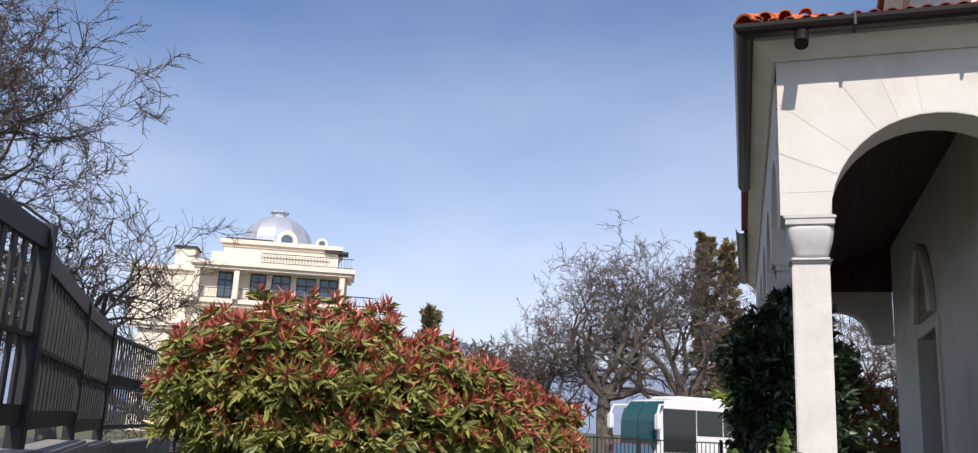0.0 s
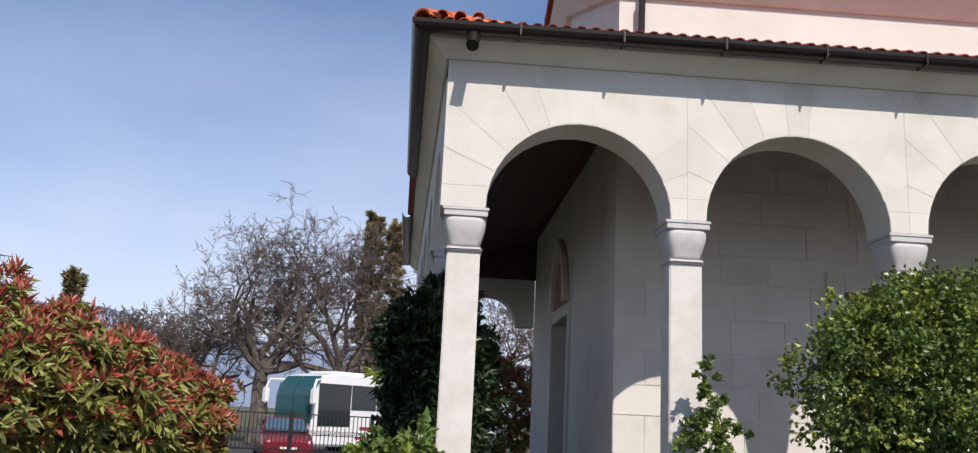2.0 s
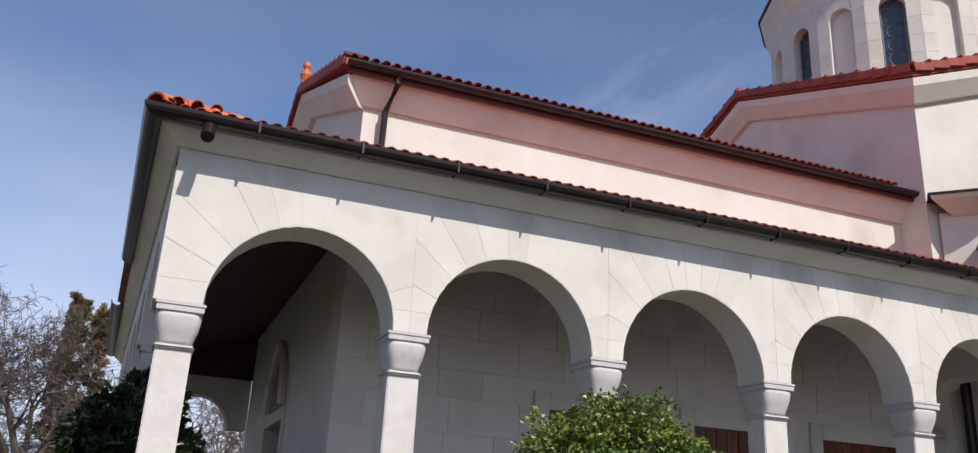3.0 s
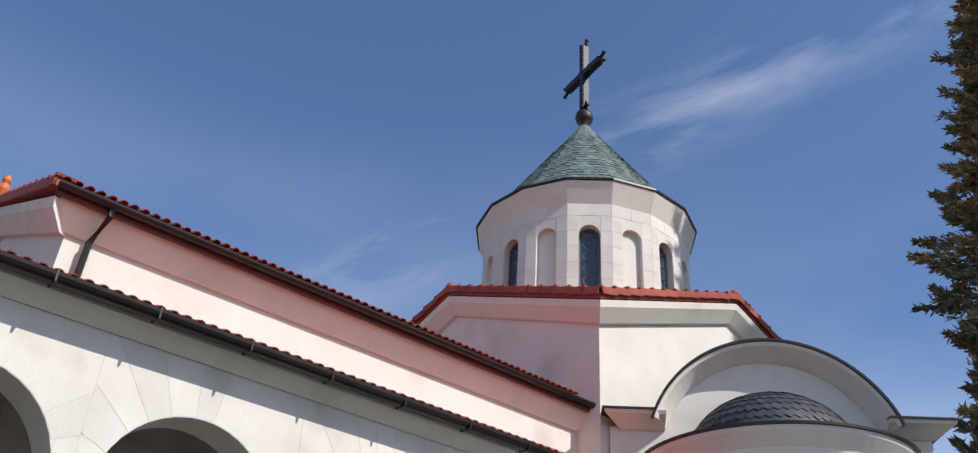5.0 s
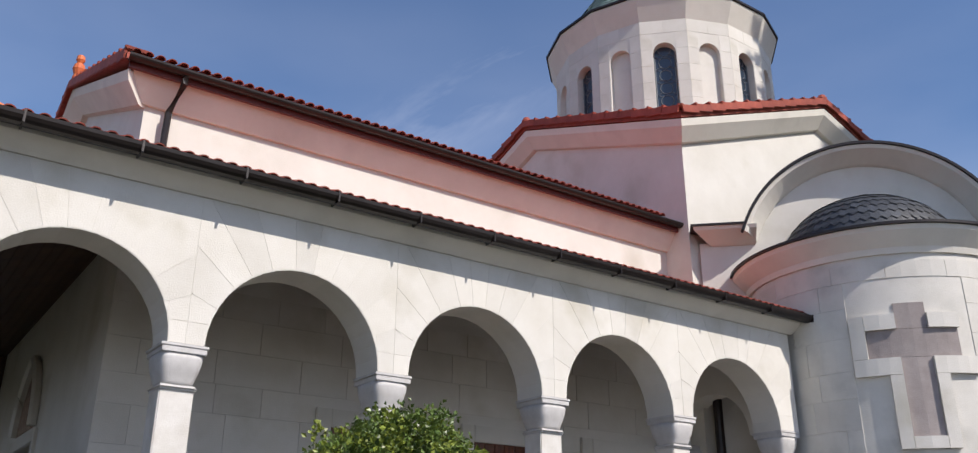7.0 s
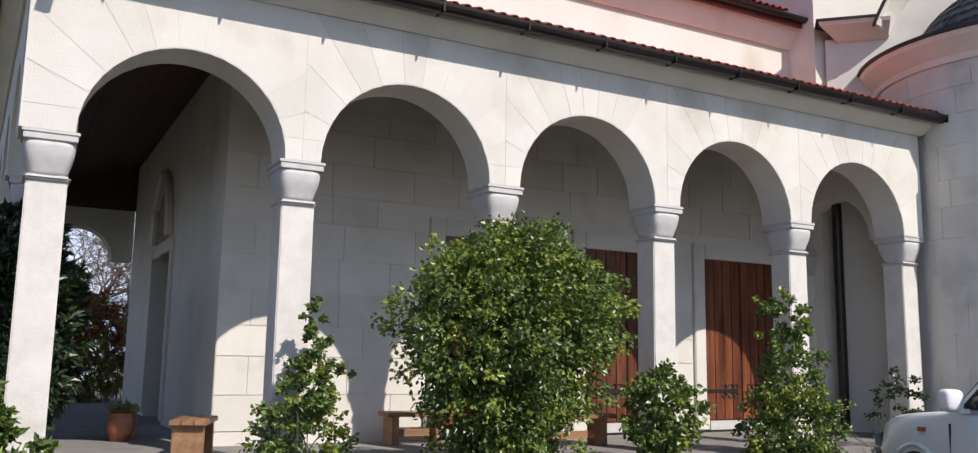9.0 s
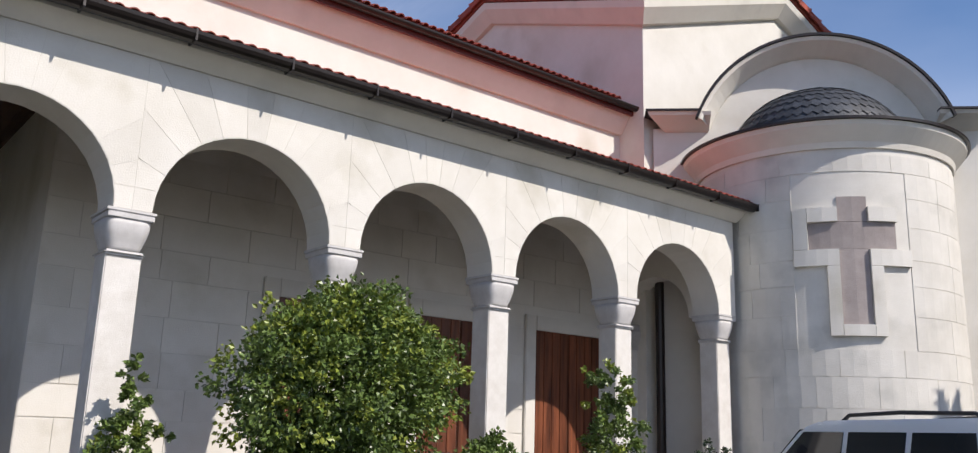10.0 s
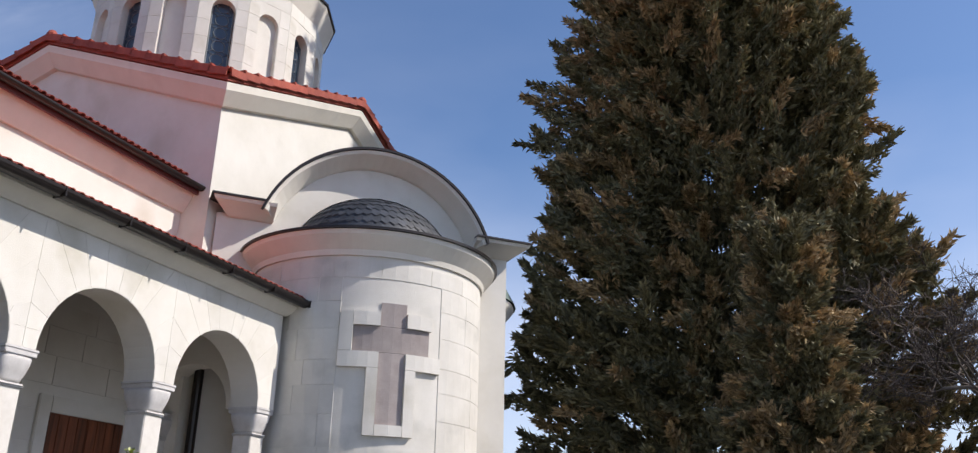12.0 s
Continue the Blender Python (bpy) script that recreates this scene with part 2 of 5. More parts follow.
def boxes(*specs, bevel=0.0):
    bm = bmesh.new()
    for s in specs:
        box(bm, *s, bevel=bevel)
    return bm


def lathe(profile, n=24, a0=0.0, a1=360.0, cx=0.0, cy=0.0, bm=None):
    """Turns (radius, height) pairs about the upright axis."""
    bm = bm or bmesh.new()
    full = abs(a1 - a0) >= 359.9
    steps = n if full else n + 1
    rings = []
    for i in range(steps):
        a = radians(a0 + (a1 - a0) * i / n)
        rings.append([bm.verts.new((cx + r * math.cos(a), cy + r * math.sin(a), z)) for r, z in profile])
    for i in range(n):
        p, q = rings[i], rings[(i + 1) % steps]
        for j in range(len(profile) - 1):
            bm.faces.new((p[j], q[j], q[j + 1], p[j + 1]))
    bmesh.ops.remove_doubles(bm, verts=bm.verts, dist=0.0005)
    return bm


def tube(bm, points, r, n=8, closed=False):
    """A round bar through points."""
    pts = [Vector(p) for p in points]
    rings = []
    for i, p in enumerate(pts):
        d = (pts[min(i + 1, len(pts) - 1)] - pts[max(i - 1, 0)]).normalized()
        side = d.cross(Vector((0, 0, 1)) if abs(d.z) < 0.9 else Vector((1, 0, 0))).normalized()
        up = side.cross(d)
        rings.append([bm.verts.new(p + r * (side * math.cos(k * math.tau / n) + up * math.sin(k * math.tau / n))) for k in range(n)])
    for a, b in zip(rings, rings[1:]):
        for k in range(n):
            bm.faces.new((a[k], a[(k + 1) % n], b[(k + 1) % n], b[k]))
    bm.faces.new(rings[0][::-1])
    bm.faces.new(rings[-1])
    return bm


def plate(polys, thick, bm=None):
    """Polygons in the x-z plane that share their corners, given a thickness towards +y."""
    bm = bm or bmesh.new()
    seen, faces = {}, []
    for poly in polys:
        vs = []
        for a, b in poly:
            k = (round(a, 4), round(b, 4))
            if k not in seen:
                seen[k] = bm.verts.new((a, 0, b))
            if not vs or vs[-1] is not seen[k]:
                vs.append(seen[k])
        faces.append(bm.faces.new(vs))
    r = bmesh.ops.extrude_face_region(bm, geom=faces, use_keep_orig=True)
    bmesh.ops.translate(bm, vec=(0, thick, 0), verts=[g for g in r["geom"] if isinstance(g, bmesh.types.BMVert)])
    return bm


def sweep(path, profile, bm=None, closed=False):
    """Carries a profile of (out, up) along points with outward directions: path of (point, out)."""
    bm = bm or bmesh.new()
    rings = [[bm.verts.new(Vector(p) + Vector(o) * a + Vector((0, 0, b))) for a, b in profile] for p, o in path]
    pairs = list(zip(rings, rings[1:])) + ([(rings[-1], rings[0])] if closed else [])
    k = len(profile)
    for p, q in pairs:
        for j in range(k):
            bm.faces.new((p[j], q[j], q[(j + 1) % k], p[(j + 1) % k]))
    if not closed:
        bm.faces.new(rings[0])
        bm.faces.new(rings[-1][::-1])
    return bm


def mesh_np(name, verts, faces, material, parent=None, label="", kind=""):
    me = bpy.data.meshes.new(name)
    me.from_pydata(verts.tolist(), [], faces.tolist())
    me.materials.append(material)
    ob = new(name, me)
    if parent:
        ob.parent = parent
    return tagged(ob, label=label, kind=kind)


rng = np.random.default_rng(7)


def unit(v):
    return v / np.maximum(np.linalg.norm(v, axis=-1, keepdims=True), 1e-9)


def leaf_mesh(pts, ways, length, width, fold=0.25):
    """A folded leaf at each point, that grows along its way."""
    n = len(pts)
    ways = unit(ways)
    side = unit(np.cross(ways, rng.normal(size=(n, 3))))
    up = np.cross(side, ways)
    ln = length * rng.uniform(0.6, 1.25, (n, 1))
    wd = width * rng.uniform(0.7, 1.2, (n, 1))
    mid = pts + ways * ln * 0.45 + up * wd * fold
    v = np.stack([pts, mid + side * wd / 2, pts + ways * ln, mid - side * wd / 2], 1).reshape(-1, 3)
    i = np.arange(n)[:, None] * 4
    f = np.concatenate([i + [0, 1, 2], i + [0, 2, 3]], 0)
    return v, f


def lump(n, centre, radii, inner=0.7, rough=0.22, freq=1.6):
    """Points in the outer shell of an uneven lump, and the ways out of it."""
    d = unit(rng.normal(size=(n, 3)))
    wob = 1 + rough * (np.sin(d[:, :1] * 5 * freq + centre[0]) * np.sin(d[:, 1:2] * 4 * freq + centre[1]) + np.sin(d[:, 2:] * 6 * freq + centre[2]) * 0.6)
    r = rng.uniform(inner ** 3, 1, (n, 1)) ** (1 / 3)
    return np.array(centre) + d * r * wob * np.array(radii), d


def limbs(start, way, length, radius, depth, spread, segs, out, gnarl=0.3, lift=0.15, thin=0.012):
    """Grows a bare limb and its branches into out as (p, q, r0, r1)."""
    p, d = np.array(start, float), unit(np.array(way, float))
    step = length / segs
    for i in range(segs):
        d = unit(d + rng.normal(size=3) * gnarl + np.array((0, 0, lift)) * (1 if depth < 4 else 0.4))
        q = p + d * step
        r0, r1 = radius * (1 - 0.55 * i / segs), radius * (1 - 0.55 * (i + 1) / segs)
        out.append((p, q, max(r0, thin), max(r1, thin)))
        if depth > 0 and i >= (1 if depth > 3 else 0):
            for _ in range(rng.integers(1, 3)):
                side = unit(np.cross(d, rng.normal(size=3)))
                limbs(q, d * 0.55 + side * spread, length * rng.uniform(0.5, 0.78), r1 * 0.62, depth - 1, spread, max(2, segs - 1), out, gnarl, lift, thin)
        p = q


def bars_mesh(segs, n=5):
    a = np.array([s[0] for s in segs])
    b = np.array([s[1] for s in segs])
    r0 = np.array([s[2] for s in segs])[:, None]
    r1 = np.array([s[3] for s in segs])[:, None]
    d = unit(b - a)
    side = unit(np.cross(d, np.array((0.31, 0.22, 0.92))))
    up = np.cross(side, d)
    ring = []
    for base, r in ((a, r0), (b, r1)):
        for k in range(n):
            t = math.tau * k / n
            ring.append(base + r * (side * math.cos(t) + up * math.sin(t)))
    v = np.stack(ring, 1).reshape(-1, 3)
    i = np.arange(len(segs))[:, None] * 2 * n
    f = np.concatenate([i + [k, (k + 1) % n, n + (k + 1) % n, n + k] for k in range(n)], 0)
    return v, f


def arc(cx, cz, r, a0, a1, n):
    return [(cx + r * math.cos(radians(a0 + (a1 - a0) * i / n)), cz + r * math.sin(radians(a0 + (a1 - a0) * i / n))) for i in range(n + 1)]


def arcade_polys(x0, x1, openings, spring, top, n=20):
    """Wall above a row of columns: openings of (centre, radius)."""
    polys, at = [], x0
    for c, r in openings:
        polys.append([(at, spring), (c - r, spring), (c - r, top), (at, top)])
        pts = arc(c, spring, r, 180, 0, n)
        for p, q in zip(pts, pts[1:]):
            polys.append([p, q, (q[0], top), (p[0], top)])
        at = c + r
    polys.append([(at, spring), (x1, spring), (x1, top), (at, top)])
    return polys

# ---- ground ----
bm = bmesh.new()
bmesh.ops.create_grid(bm, x_segments=60, y_segments=60, size=2600)
tagged(part("ground", bm, GRASS, m=pose(0, 0, -0.06)), "dry winter grass and bare soil stretching to the hills", "ground", kind="structure")
bm = boxes((-9, 40, -26, -0.9, -0.3, 0.12))
tagged(part("pavement", bm, ASPHALT), "dark worn asphalt of the church yard", "yard", kind="structure")
bm = boxes((-40, 30, 17, 34, -0.3, -0.02))
tagged(part("road", bm, ASPHALT), "grey asphalt street behind the low railing", "road", kind="structure")

# ---- church ----
FLOOR, SPRING, PITCH, X0, X1, RAD, TH = 0.78, 3.94, 2.5, 0.15, 13.1, 1.04, 0.55
NX, NY, NY2, NTOP = 2.60, 2.65, 12.25, 8.15
LEAN = -0.035  # the west side runs slightly out of square
SKEW = Matrix(((1, LEAN, 0, 0), (0, 1, 0, 0), (0, 0, 1, 0), (0, 0, 0, 1)))
CEN = [1.65] + [1.595 + PITCH * i for i in range(1, 5)]
RADII = [1.015] + [RAD] * 4
church = empty("church", 6.7, 3, 0, label="cream limewashed stone church with arcaded porch and red tiled roofs", category="church")


def cpart(name, bm, material, parent=None, label="", smooth=False):
    ob = part(name, bm, material, parent or church, label, smooth=smooth)
    if parent is None:
        ob.matrix_basis = Matrix.Translation((-6.7, -3, 0))
    return ob


floor = cpart("floor", boxes((0.0, 15.2, -0.35, 16, -0.05, FLOOR - 0.06), (-0.25, 0.0, -0.35, 16, -0.05, FLOOR - 0.25)), PAVE, label="grey stone plinth under the porch")
facade = cpart("porch_wall", plate(arcade_polys(X0, X1, list(zip(CEN, RADII)), SPRING, 5.64), TH), WALL, label="cream arcade wall with five round arches")
WCEN = [0.15 + 1.48 + PITCH * i for i in range(6)]
bm = plate(arcade_polys(TH + 0.002, 15.2, [(c, RAD) for c in WCEN], SPRING, 5.6), TH)
bm.transform(Matrix.Translation((X0, 0, 0)) @ Matrix.Rotation(radians(90), 4, "Z") @ Matrix.Diagonal((1, -1, 1, 1)))
bm.transform(SKEW)
cpart("porch_wall", bm, WALL)
bm = plate(arcade_polys(X0 + TH + 0.002, NX - 0.004, [(1.45, 0.72)], SPRING, 5.6), TH)
bm.transform(Matrix.Translation((0, 12.3, 0)))
cpart("porch_wall", bm, WALL)
cpart("end_boarding", boxes((X0 + TH, NX, 12.2, 12.29, 5.08, 6.6)), WOOD, label="dark boarded end of the porch ceiling")
# closing arch at the porch's far end
bm = plate(arcade_polys(TH + 0.002, 2.63, [(1.55, 0.82)], SPRING, 5.6), 0.45)
bm.transform(Matrix.Translation((12.75, 0, 0)) @ Matrix.Rotation(radians(90), 4, "Z") @ Matrix.Diagonal((1, -1, 1, 1)))
cpart("porch_wall", bm, WALL)


def column(x, y, w=0.56, d=0.55, half=False):
    """Square shaft with a cushion capital."""
    bm = bmesh.new()
    s = 0.36
    box(bm, x - s / 2, x + s / 2, y - s / 2, y + s / 2, FLOOR + 0.12, SPRING - 0.46, 0.012)
    col = cpart("column", bm, SHAFT, label="pale grey stone porch column")
    bm = bmesh.new()
    prof = [(0.172, SPRING - 0.42), (0.180, SPRING - 0.38), (0.198, SPRING - 0.32), (0.216, SPRING - 0.26), (0.227, SPRING - 0.20), (0.231, SPRING - 0.15), (0.231, SPRING - 0.10)]
    rings = []
    for i, (r, z) in enumerate(prof):
        k = 0.32 + 0.16 * (1 - i / 6)  # the plan squares up towards the top
        turn = [math.tau * (j + 0.5) / 28 for j in range(28)]
        rings.append([bm.verts.new((x + r * math.copysign(abs(math.cos(a)) ** k, math.cos(a)), y + 1.18 * r * math.copysign(abs(math.sin(a)) ** k, math.sin(a)), z)) for a in turn])
    for p, q in zip(rings, rings[1:]):
        for j in range(28):
            bm.faces.new((p[j], p[(j + 1) % 28], q[(j + 1) % 28], q[j])).smooth = True
    bm.faces.new(rings[0])
    bm.faces.new(rings[-1])
    box(bm, x - w / 2 - 0.015, x + w / 2 + 0.015, y - d / 2 - 0.015, y + d / 2 + 0.015, SPRING - 0.10, SPRING - 0.035, 0.008)
    box(bm, x - w / 2 - 0.03, x + w / 2 + 0.03, y - d / 2 - 0.02, y + d / 2 + 0.02, SPRING - 0.035, SPRING - 0.001, 0.006)
    part("capital", bm, GREY, col)
    bm = bmesh.new()
    box(bm, x - 0.205, x + 0.205, y - 0.225, y + 0.225, SPRING - 0.47, SPRING - 0.418, 0.024)
    part("necking", bm, GREY, col)
    bm = bmesh.new()
    box(bm, x - 0.24, x + 0.24, y - 0.24, y + 0.24, FLOOR, FLOOR + 0.12, 0.015)
    part("base", bm, GREY, col)


for i in range(6):
    column(0.355 + PITCH * i if i else 0.43, 0.275, 0.44)
for i in range(1, 6):
    column(0.43 + LEAN * PITCH * i, 0.375 + PITCH * i, 0.46)
column(12.975, 2.4, 0.45, 0.45)

# nave
bm = boxes((NX + 0.4, 13.2, NY, NY2, FLOOR - 0.1, NTOP))
nave = cpart("nave_wall", bm, WALL, label="cream nave wall of large ashlar courses")
WDY, WDW, WDH = 7.68, 1.02, 2.85
bm = plate([[(NY, FLOOR - 0.1), (WDY - WDW, FLOOR - 0.1), (WDY - WDW, FLOOR + WDH), (WDY - WDW, NTOP), (NY, NTOP)], [(WDY + WDW, FLOOR - 0.1), (NY2, FLOOR - 0.1), (NY2, NTOP), (WDY + WDW, NTOP), (WDY + WDW, FLOOR + WDH)], [(WDY - WDW, FLOOR + WDH), (WDY + WDW, FLOOR + WDH), (WDY + WDW, NTOP), (WDY - WDW, NTOP)]], 0.398)
bm.transform(Matrix.Translation((NX, 0, 0)) @ Matrix.Rotation(radians(90), 4, "Z") @ Matrix.Diagonal((1, -1, 1, 1)))
cpart("west_wall", bm, WALL, label="smooth cream wall with the deep west doorway")
cpart("nave_cornice", sweep([((NX, NY, 0), (-1, -1, 0)), ((13.2, NY, 0), (0, -1, 0))], [(0, 7.89), (0.06, 7.89), (0.16, 8.04), (0.30, 8.28), (0.33, 8.36), (0, 8.36)]), PLASTER)
NC = (NY + NY2) / 2
ridge, GW = 10.42, 0.42  # ridge height and overhang
NSLOPE = (ridge - 8.42) / (NC - NY + GW)
bm = plate([[(-(NC - NY), NTOP), (NC - NY, NTOP), (NC - NY, 8.40), (0, ridge - 0.14), (-(NC - NY), 8.40)]], 0.39)
bm.transform(Matrix.Translation((NX, NC, 0)) @ Matrix.Rotation(radians(-90), 4, "Z"))
cpart("west_gable", bm, WALL, label="shaded cream gable over the west door")


def raking_cornice(m, half, eave, peak, slope):
    """A moulding that climbs both sides of a gable whose face looks along -y in m."""
    prof = [(0.0, -0.62), (0.10, -0.60), (0.33, -0.30), (0.36, -0.14), (0.0, -0.14)]
    bm = bmesh.new()
    rings = []
    for a, z, e in ((-half, eave, -1), (0, peak, 0), (half, eave, 1)):
        rings.append([bm.verts.new((a + e * o, -o, z + dz - abs(e) * o * slope)) for o, dz in prof])
    for p, q in zip(rings, rings[1:]):
        for j in range(5):
            bm.faces.new((p[j], q[j], q[(j + 1) % 5], p[(j + 1) % 5]))
    bm.faces.new(rings[0]), bm.faces.new(rings[-1][::-1])
    bm.transform(m)
    cpart("raking_cornice", bm, PLASTER)


WESTGABLE = Matrix.Translation((NX, NC, 0)) @ Matrix.Rotation(radians(-90), 4, "Z")
raking_cornice(WESTGABLE, NC - NY, 8.47, ridge + 0.01, NSLOPE)
bm = bmesh.new()
rows = []
for y, z in ((NY - GW, 8.42), (NC, ridge), (NY2 + GW, 8.42)):
    rows.append([bm.verts.new(p) for p in ((NX - GW, y, z), (13.2, y, z), (13.2, y, z - 0.10), (NX - GW, y, z - 0.10))])
for p, q in zip(rows, rows[1:]):
    for j in range(4):
        bm.faces.new((p[j], p[(j + 1) % 4], q[(j + 1) % 4], q[j]))
bm.faces.new(rows[0]), bm.faces.new(rows[-1][::-1])
nroof = cpart("nave_roof", bm, TILE, label="red clay tiled gable roof of the nave")
# porch roof, a lean-to round two sides
bm = bmesh.new()
E0, EZ, TZ = 0.30, 5.92, 7.0
vs = [bm.verts.new(p) for p in ((X0 - E0, -E0, EZ), (13.45, -E0, EZ), (13.2, NY, TZ), (NX, NY, TZ), (NX, 15.2, TZ), (X0 - E0 + LEAN * 15.2, 15.2, EZ))]
low = [bm.verts.new(v.co - Vector((0, 0, 0.05))) for v in vs]
for f in ((0, 1, 2, 3), (0, 3, 4, 5)):
    bm.faces.new([vs[k] for k in f])
    bm.faces.new([low[k] for k in reversed(f)])
for k in range(6):
    bm.faces.new((vs[k], low[k], low[(k + 1) % 6], vs[(k + 1) % 6]))
proof = cpart("porch_roof", bm, TILE, label="red clay tiled lean-to roof over the porch")
prof = [(0, 5.61), (0.03, 5.61), (0.06, 5.64), (0.22, 5.77), (0.24, 5.83), (0, 5.83)]
cpart("porch_cornice", sweep([((X0, 0, 0), (-1, -1, 0)), ((X1 + 0.05, 0, 0), (0.6, -1, 0))], prof), PLASTER)
cpart("porch_cornice", sweep([((X0 + LEAN * 15.2, 15.2, 0), (-1, 0, 0)), ((X0, 0, 0), (-1, -1, 0))], prof), PLASTER)
CSL = math.atan2(6.15 - 5.45, 2.1)
ceiling = empty("ceiling")
ceiling.parent = church
ceiling.matrix_basis = Matrix.Translation((-6.7, -3, 0))
tagged(ceiling, "dark stained plank ceiling of the porch")
for i in range(14):  # boards laid along the lean-to roof
    d = (0.08 + i * 0.16) * math.cos(CSL)
    zz = 5.45 + (0.08 + i * 0.16) * math.sin(CSL)
    part("board", boxes((X0 + TH - 0.2, 12.75, -0.076, 0.076, -0.015, 0.015)), WOOD, ceiling, m=Matrix.Translation((0, TH + d, zz)) @ Matrix.Rotation(CSL, 4, "X"))
    bm = boxes((-0.076, 0.076, NY - 2.05, 12.3, -0.015, 0.015))
    bm.transform(Matrix.Translation((X0 + TH + d, 0, zz + 0.002)) @ Matrix.Rotation(-CSL, 4, "Y"))
    part("board", bm, WOOD, ceiling)


def gutter(path, r=0.075, name="gutter"):
    """Half-round metal gutter along a level path of (point, out)."""
    prof = [(r * math.cos(radians(a)), r * math.sin(radians(a))) for a in range(180, 361, 20)]
    prof += [(0.85 * r * math.cos(radians(a)), 0.85 * r * math.sin(radians(a))) for a in range(360, 179, -20)]
    g = cpart(name, sweep(path, prof), GUTTER, label="dark brown half-round metal gutter")
    return g


GZ = 5.865
GX, GY = X0 - E0 + 0.0, -E0 - 0.07
g = gutter([((GX + LEAN * 5.7, 5.7, GZ), (-1, 0, 0)), ((GX, GY, GZ), (-1, -1, 0)), ((13.5, GY, GZ), (0, -1, 0))], 0.115)
gutter([((GX + LEAN * 15.2, 15.2, GZ), (-1, 0, 0)), ((GX + LEAN * 9.0 - 0.06, 9.0, GZ), (-1, 0, 0))], 0.115)
# tiled edge of the gabled bay between the two west gutters
bm = boxes((-0.06, 0.30, 5.72, 8.98, EZ - 0.10, EZ + 0.05))
bm.transform(Matrix.Translation((GX, 0, 0)) @ SKEW)
cpart("bay_verge", bm, TILE, label="dark red tiled edge of the west bay")
for i in range(12):
    x = 0.9 + i * 1.12
    bm = bmesh.new()
    box(bm, x - 0.012, x + 0.012, GY - 0.122, GY + 0.09, GZ - 0.12, GZ + 0.02, 0.005)
    part("bracket", bm, GUTTER, g)
cpart("fascia_board", boxes((X0 - E0 + 0.05, 13.44, -E0 + 0.05, -E0 + 0.09, 5.84, 5.91)), GUTTER)
g2 = gutter([((NX - 0.40, NY - 0.45, 8.37), (0, -1, 0)), ((13.2, NY - 0.45, 8.37), (0, -1, 0))], 0.085)
cpart("fascia_board", boxes((NX - 0.36, 13.2, NY - 0.38, NY - 0.33, 8.22, 8.318)), mat("red_brown_fascia", (0.14, 0.03, 0.025), 0.6))
# spout that juts from the porch gutter
bm = tube(bmesh.new(), [(0.40, GY, GZ - 0.02), (0.40, GY - 0.01, GZ - 0.12), (0.39, GY - 0.14, GZ - 0.29)], 0.07, 12)
cpart("spout", bm, GUTTER, label="dark metal rain spout")
# downpipe of the nave gutter
bm = tube(bmesh.new(), [(NX + 0.40, NY - 0.45, 8.33), (NX + 0.40, NY - 0.43, 8.18), (NX + 0.30, NY - 0.16, 7.80), (NX + 0.30, NY - 0.11, 6.75)], 0.05, 10)
cpart("downpipe", bm, GUTTER, label="brown round downpipe")
bm = tube(bmesh.new(), [(13.2, 1.76, 5.7), (13.2, 1.76, FLOOR)], 0.085, 12)
cpart("downpipe", bm, GUTTER)


# doors in the long wall
def church_door(x, w=1.42, h=2.86):
    y = NY
    d = empty("door", 0, 0, 0)
    d.parent = church
    d.matrix_basis = Matrix.Translation((x - 6.7, y - 3, FLOOR))
    tagged(d, "closed double door of varnished red-brown planks")
    fr = bmesh.new()
    box(fr, -w / 2 - 0.24, -w / 2, -0.07, 0.0, 0.0, h + 0.26, 0.012)
    box(fr, w / 2, w / 2 + 0.24, -0.07, 0.0, 0.0, h + 0.26, 0.012)
    box(fr, -w / 2, w / 2, -0.068, 0.0, h, h + 0.258, 0.012)
    part("surround", fr, WALL, d, "raised stone surround")
    for s in (-1, 1):
        part("plinth_block", boxes((min(s * w / 2, s * (w / 2 + 0.27)), max(s * w / 2, s * (w / 2 + 0.27)), -0.12, 0, -0.02, 0.34), bevel=0.01), WALL, d)
    part("step", boxes((-w / 2, w / 2, -0.14, 0, -0.02, 0.12)), GREY, d)
    for s in (-1, 1):
        leaf = part("door_leaf", boxes((min(0.01 * s, s * w / 2), max(0.01 * s, s * w / 2), -0.02, -0.004, 0.12, h)), DOORW, d)
        for k in range(4):
            a = s * (0.02 + k * (w / 2 - 0.03) / 4)
            b = a + s * ((w / 2 - 0.03) / 4 - 0.012)
            part("plank", boxes((min(a, b), max(a, b), -0.045, -0.021, 0.14, h - 0.02), bevel=0.006), DOORW, leaf)
        for zz in (0.62,):
            iron = bmesh.new()
            box(iron, min(s * 0.12, s * w / 2), max(s * 0.12, s * w / 2), -0.056, -0.046, zz - 0.03, zz + 0.03)
            for q in (0.16, 0.28, 0.42):
                for t in (-1, 1):
                    tube(iron, [(s * (q + 0.05 * math.cos(u)), -0.052, zz + t * (0.07 + 0.05 * math.sin(u))) for u in np.linspace(0, 5.2, 9)], 0.011, 5)
            part("hinge_strap", iron, IRON, leaf, "black scrolled iron strap")


for x in (6.63, 9.13, 11.63):
    church_door(x, 1.64, 2.89)

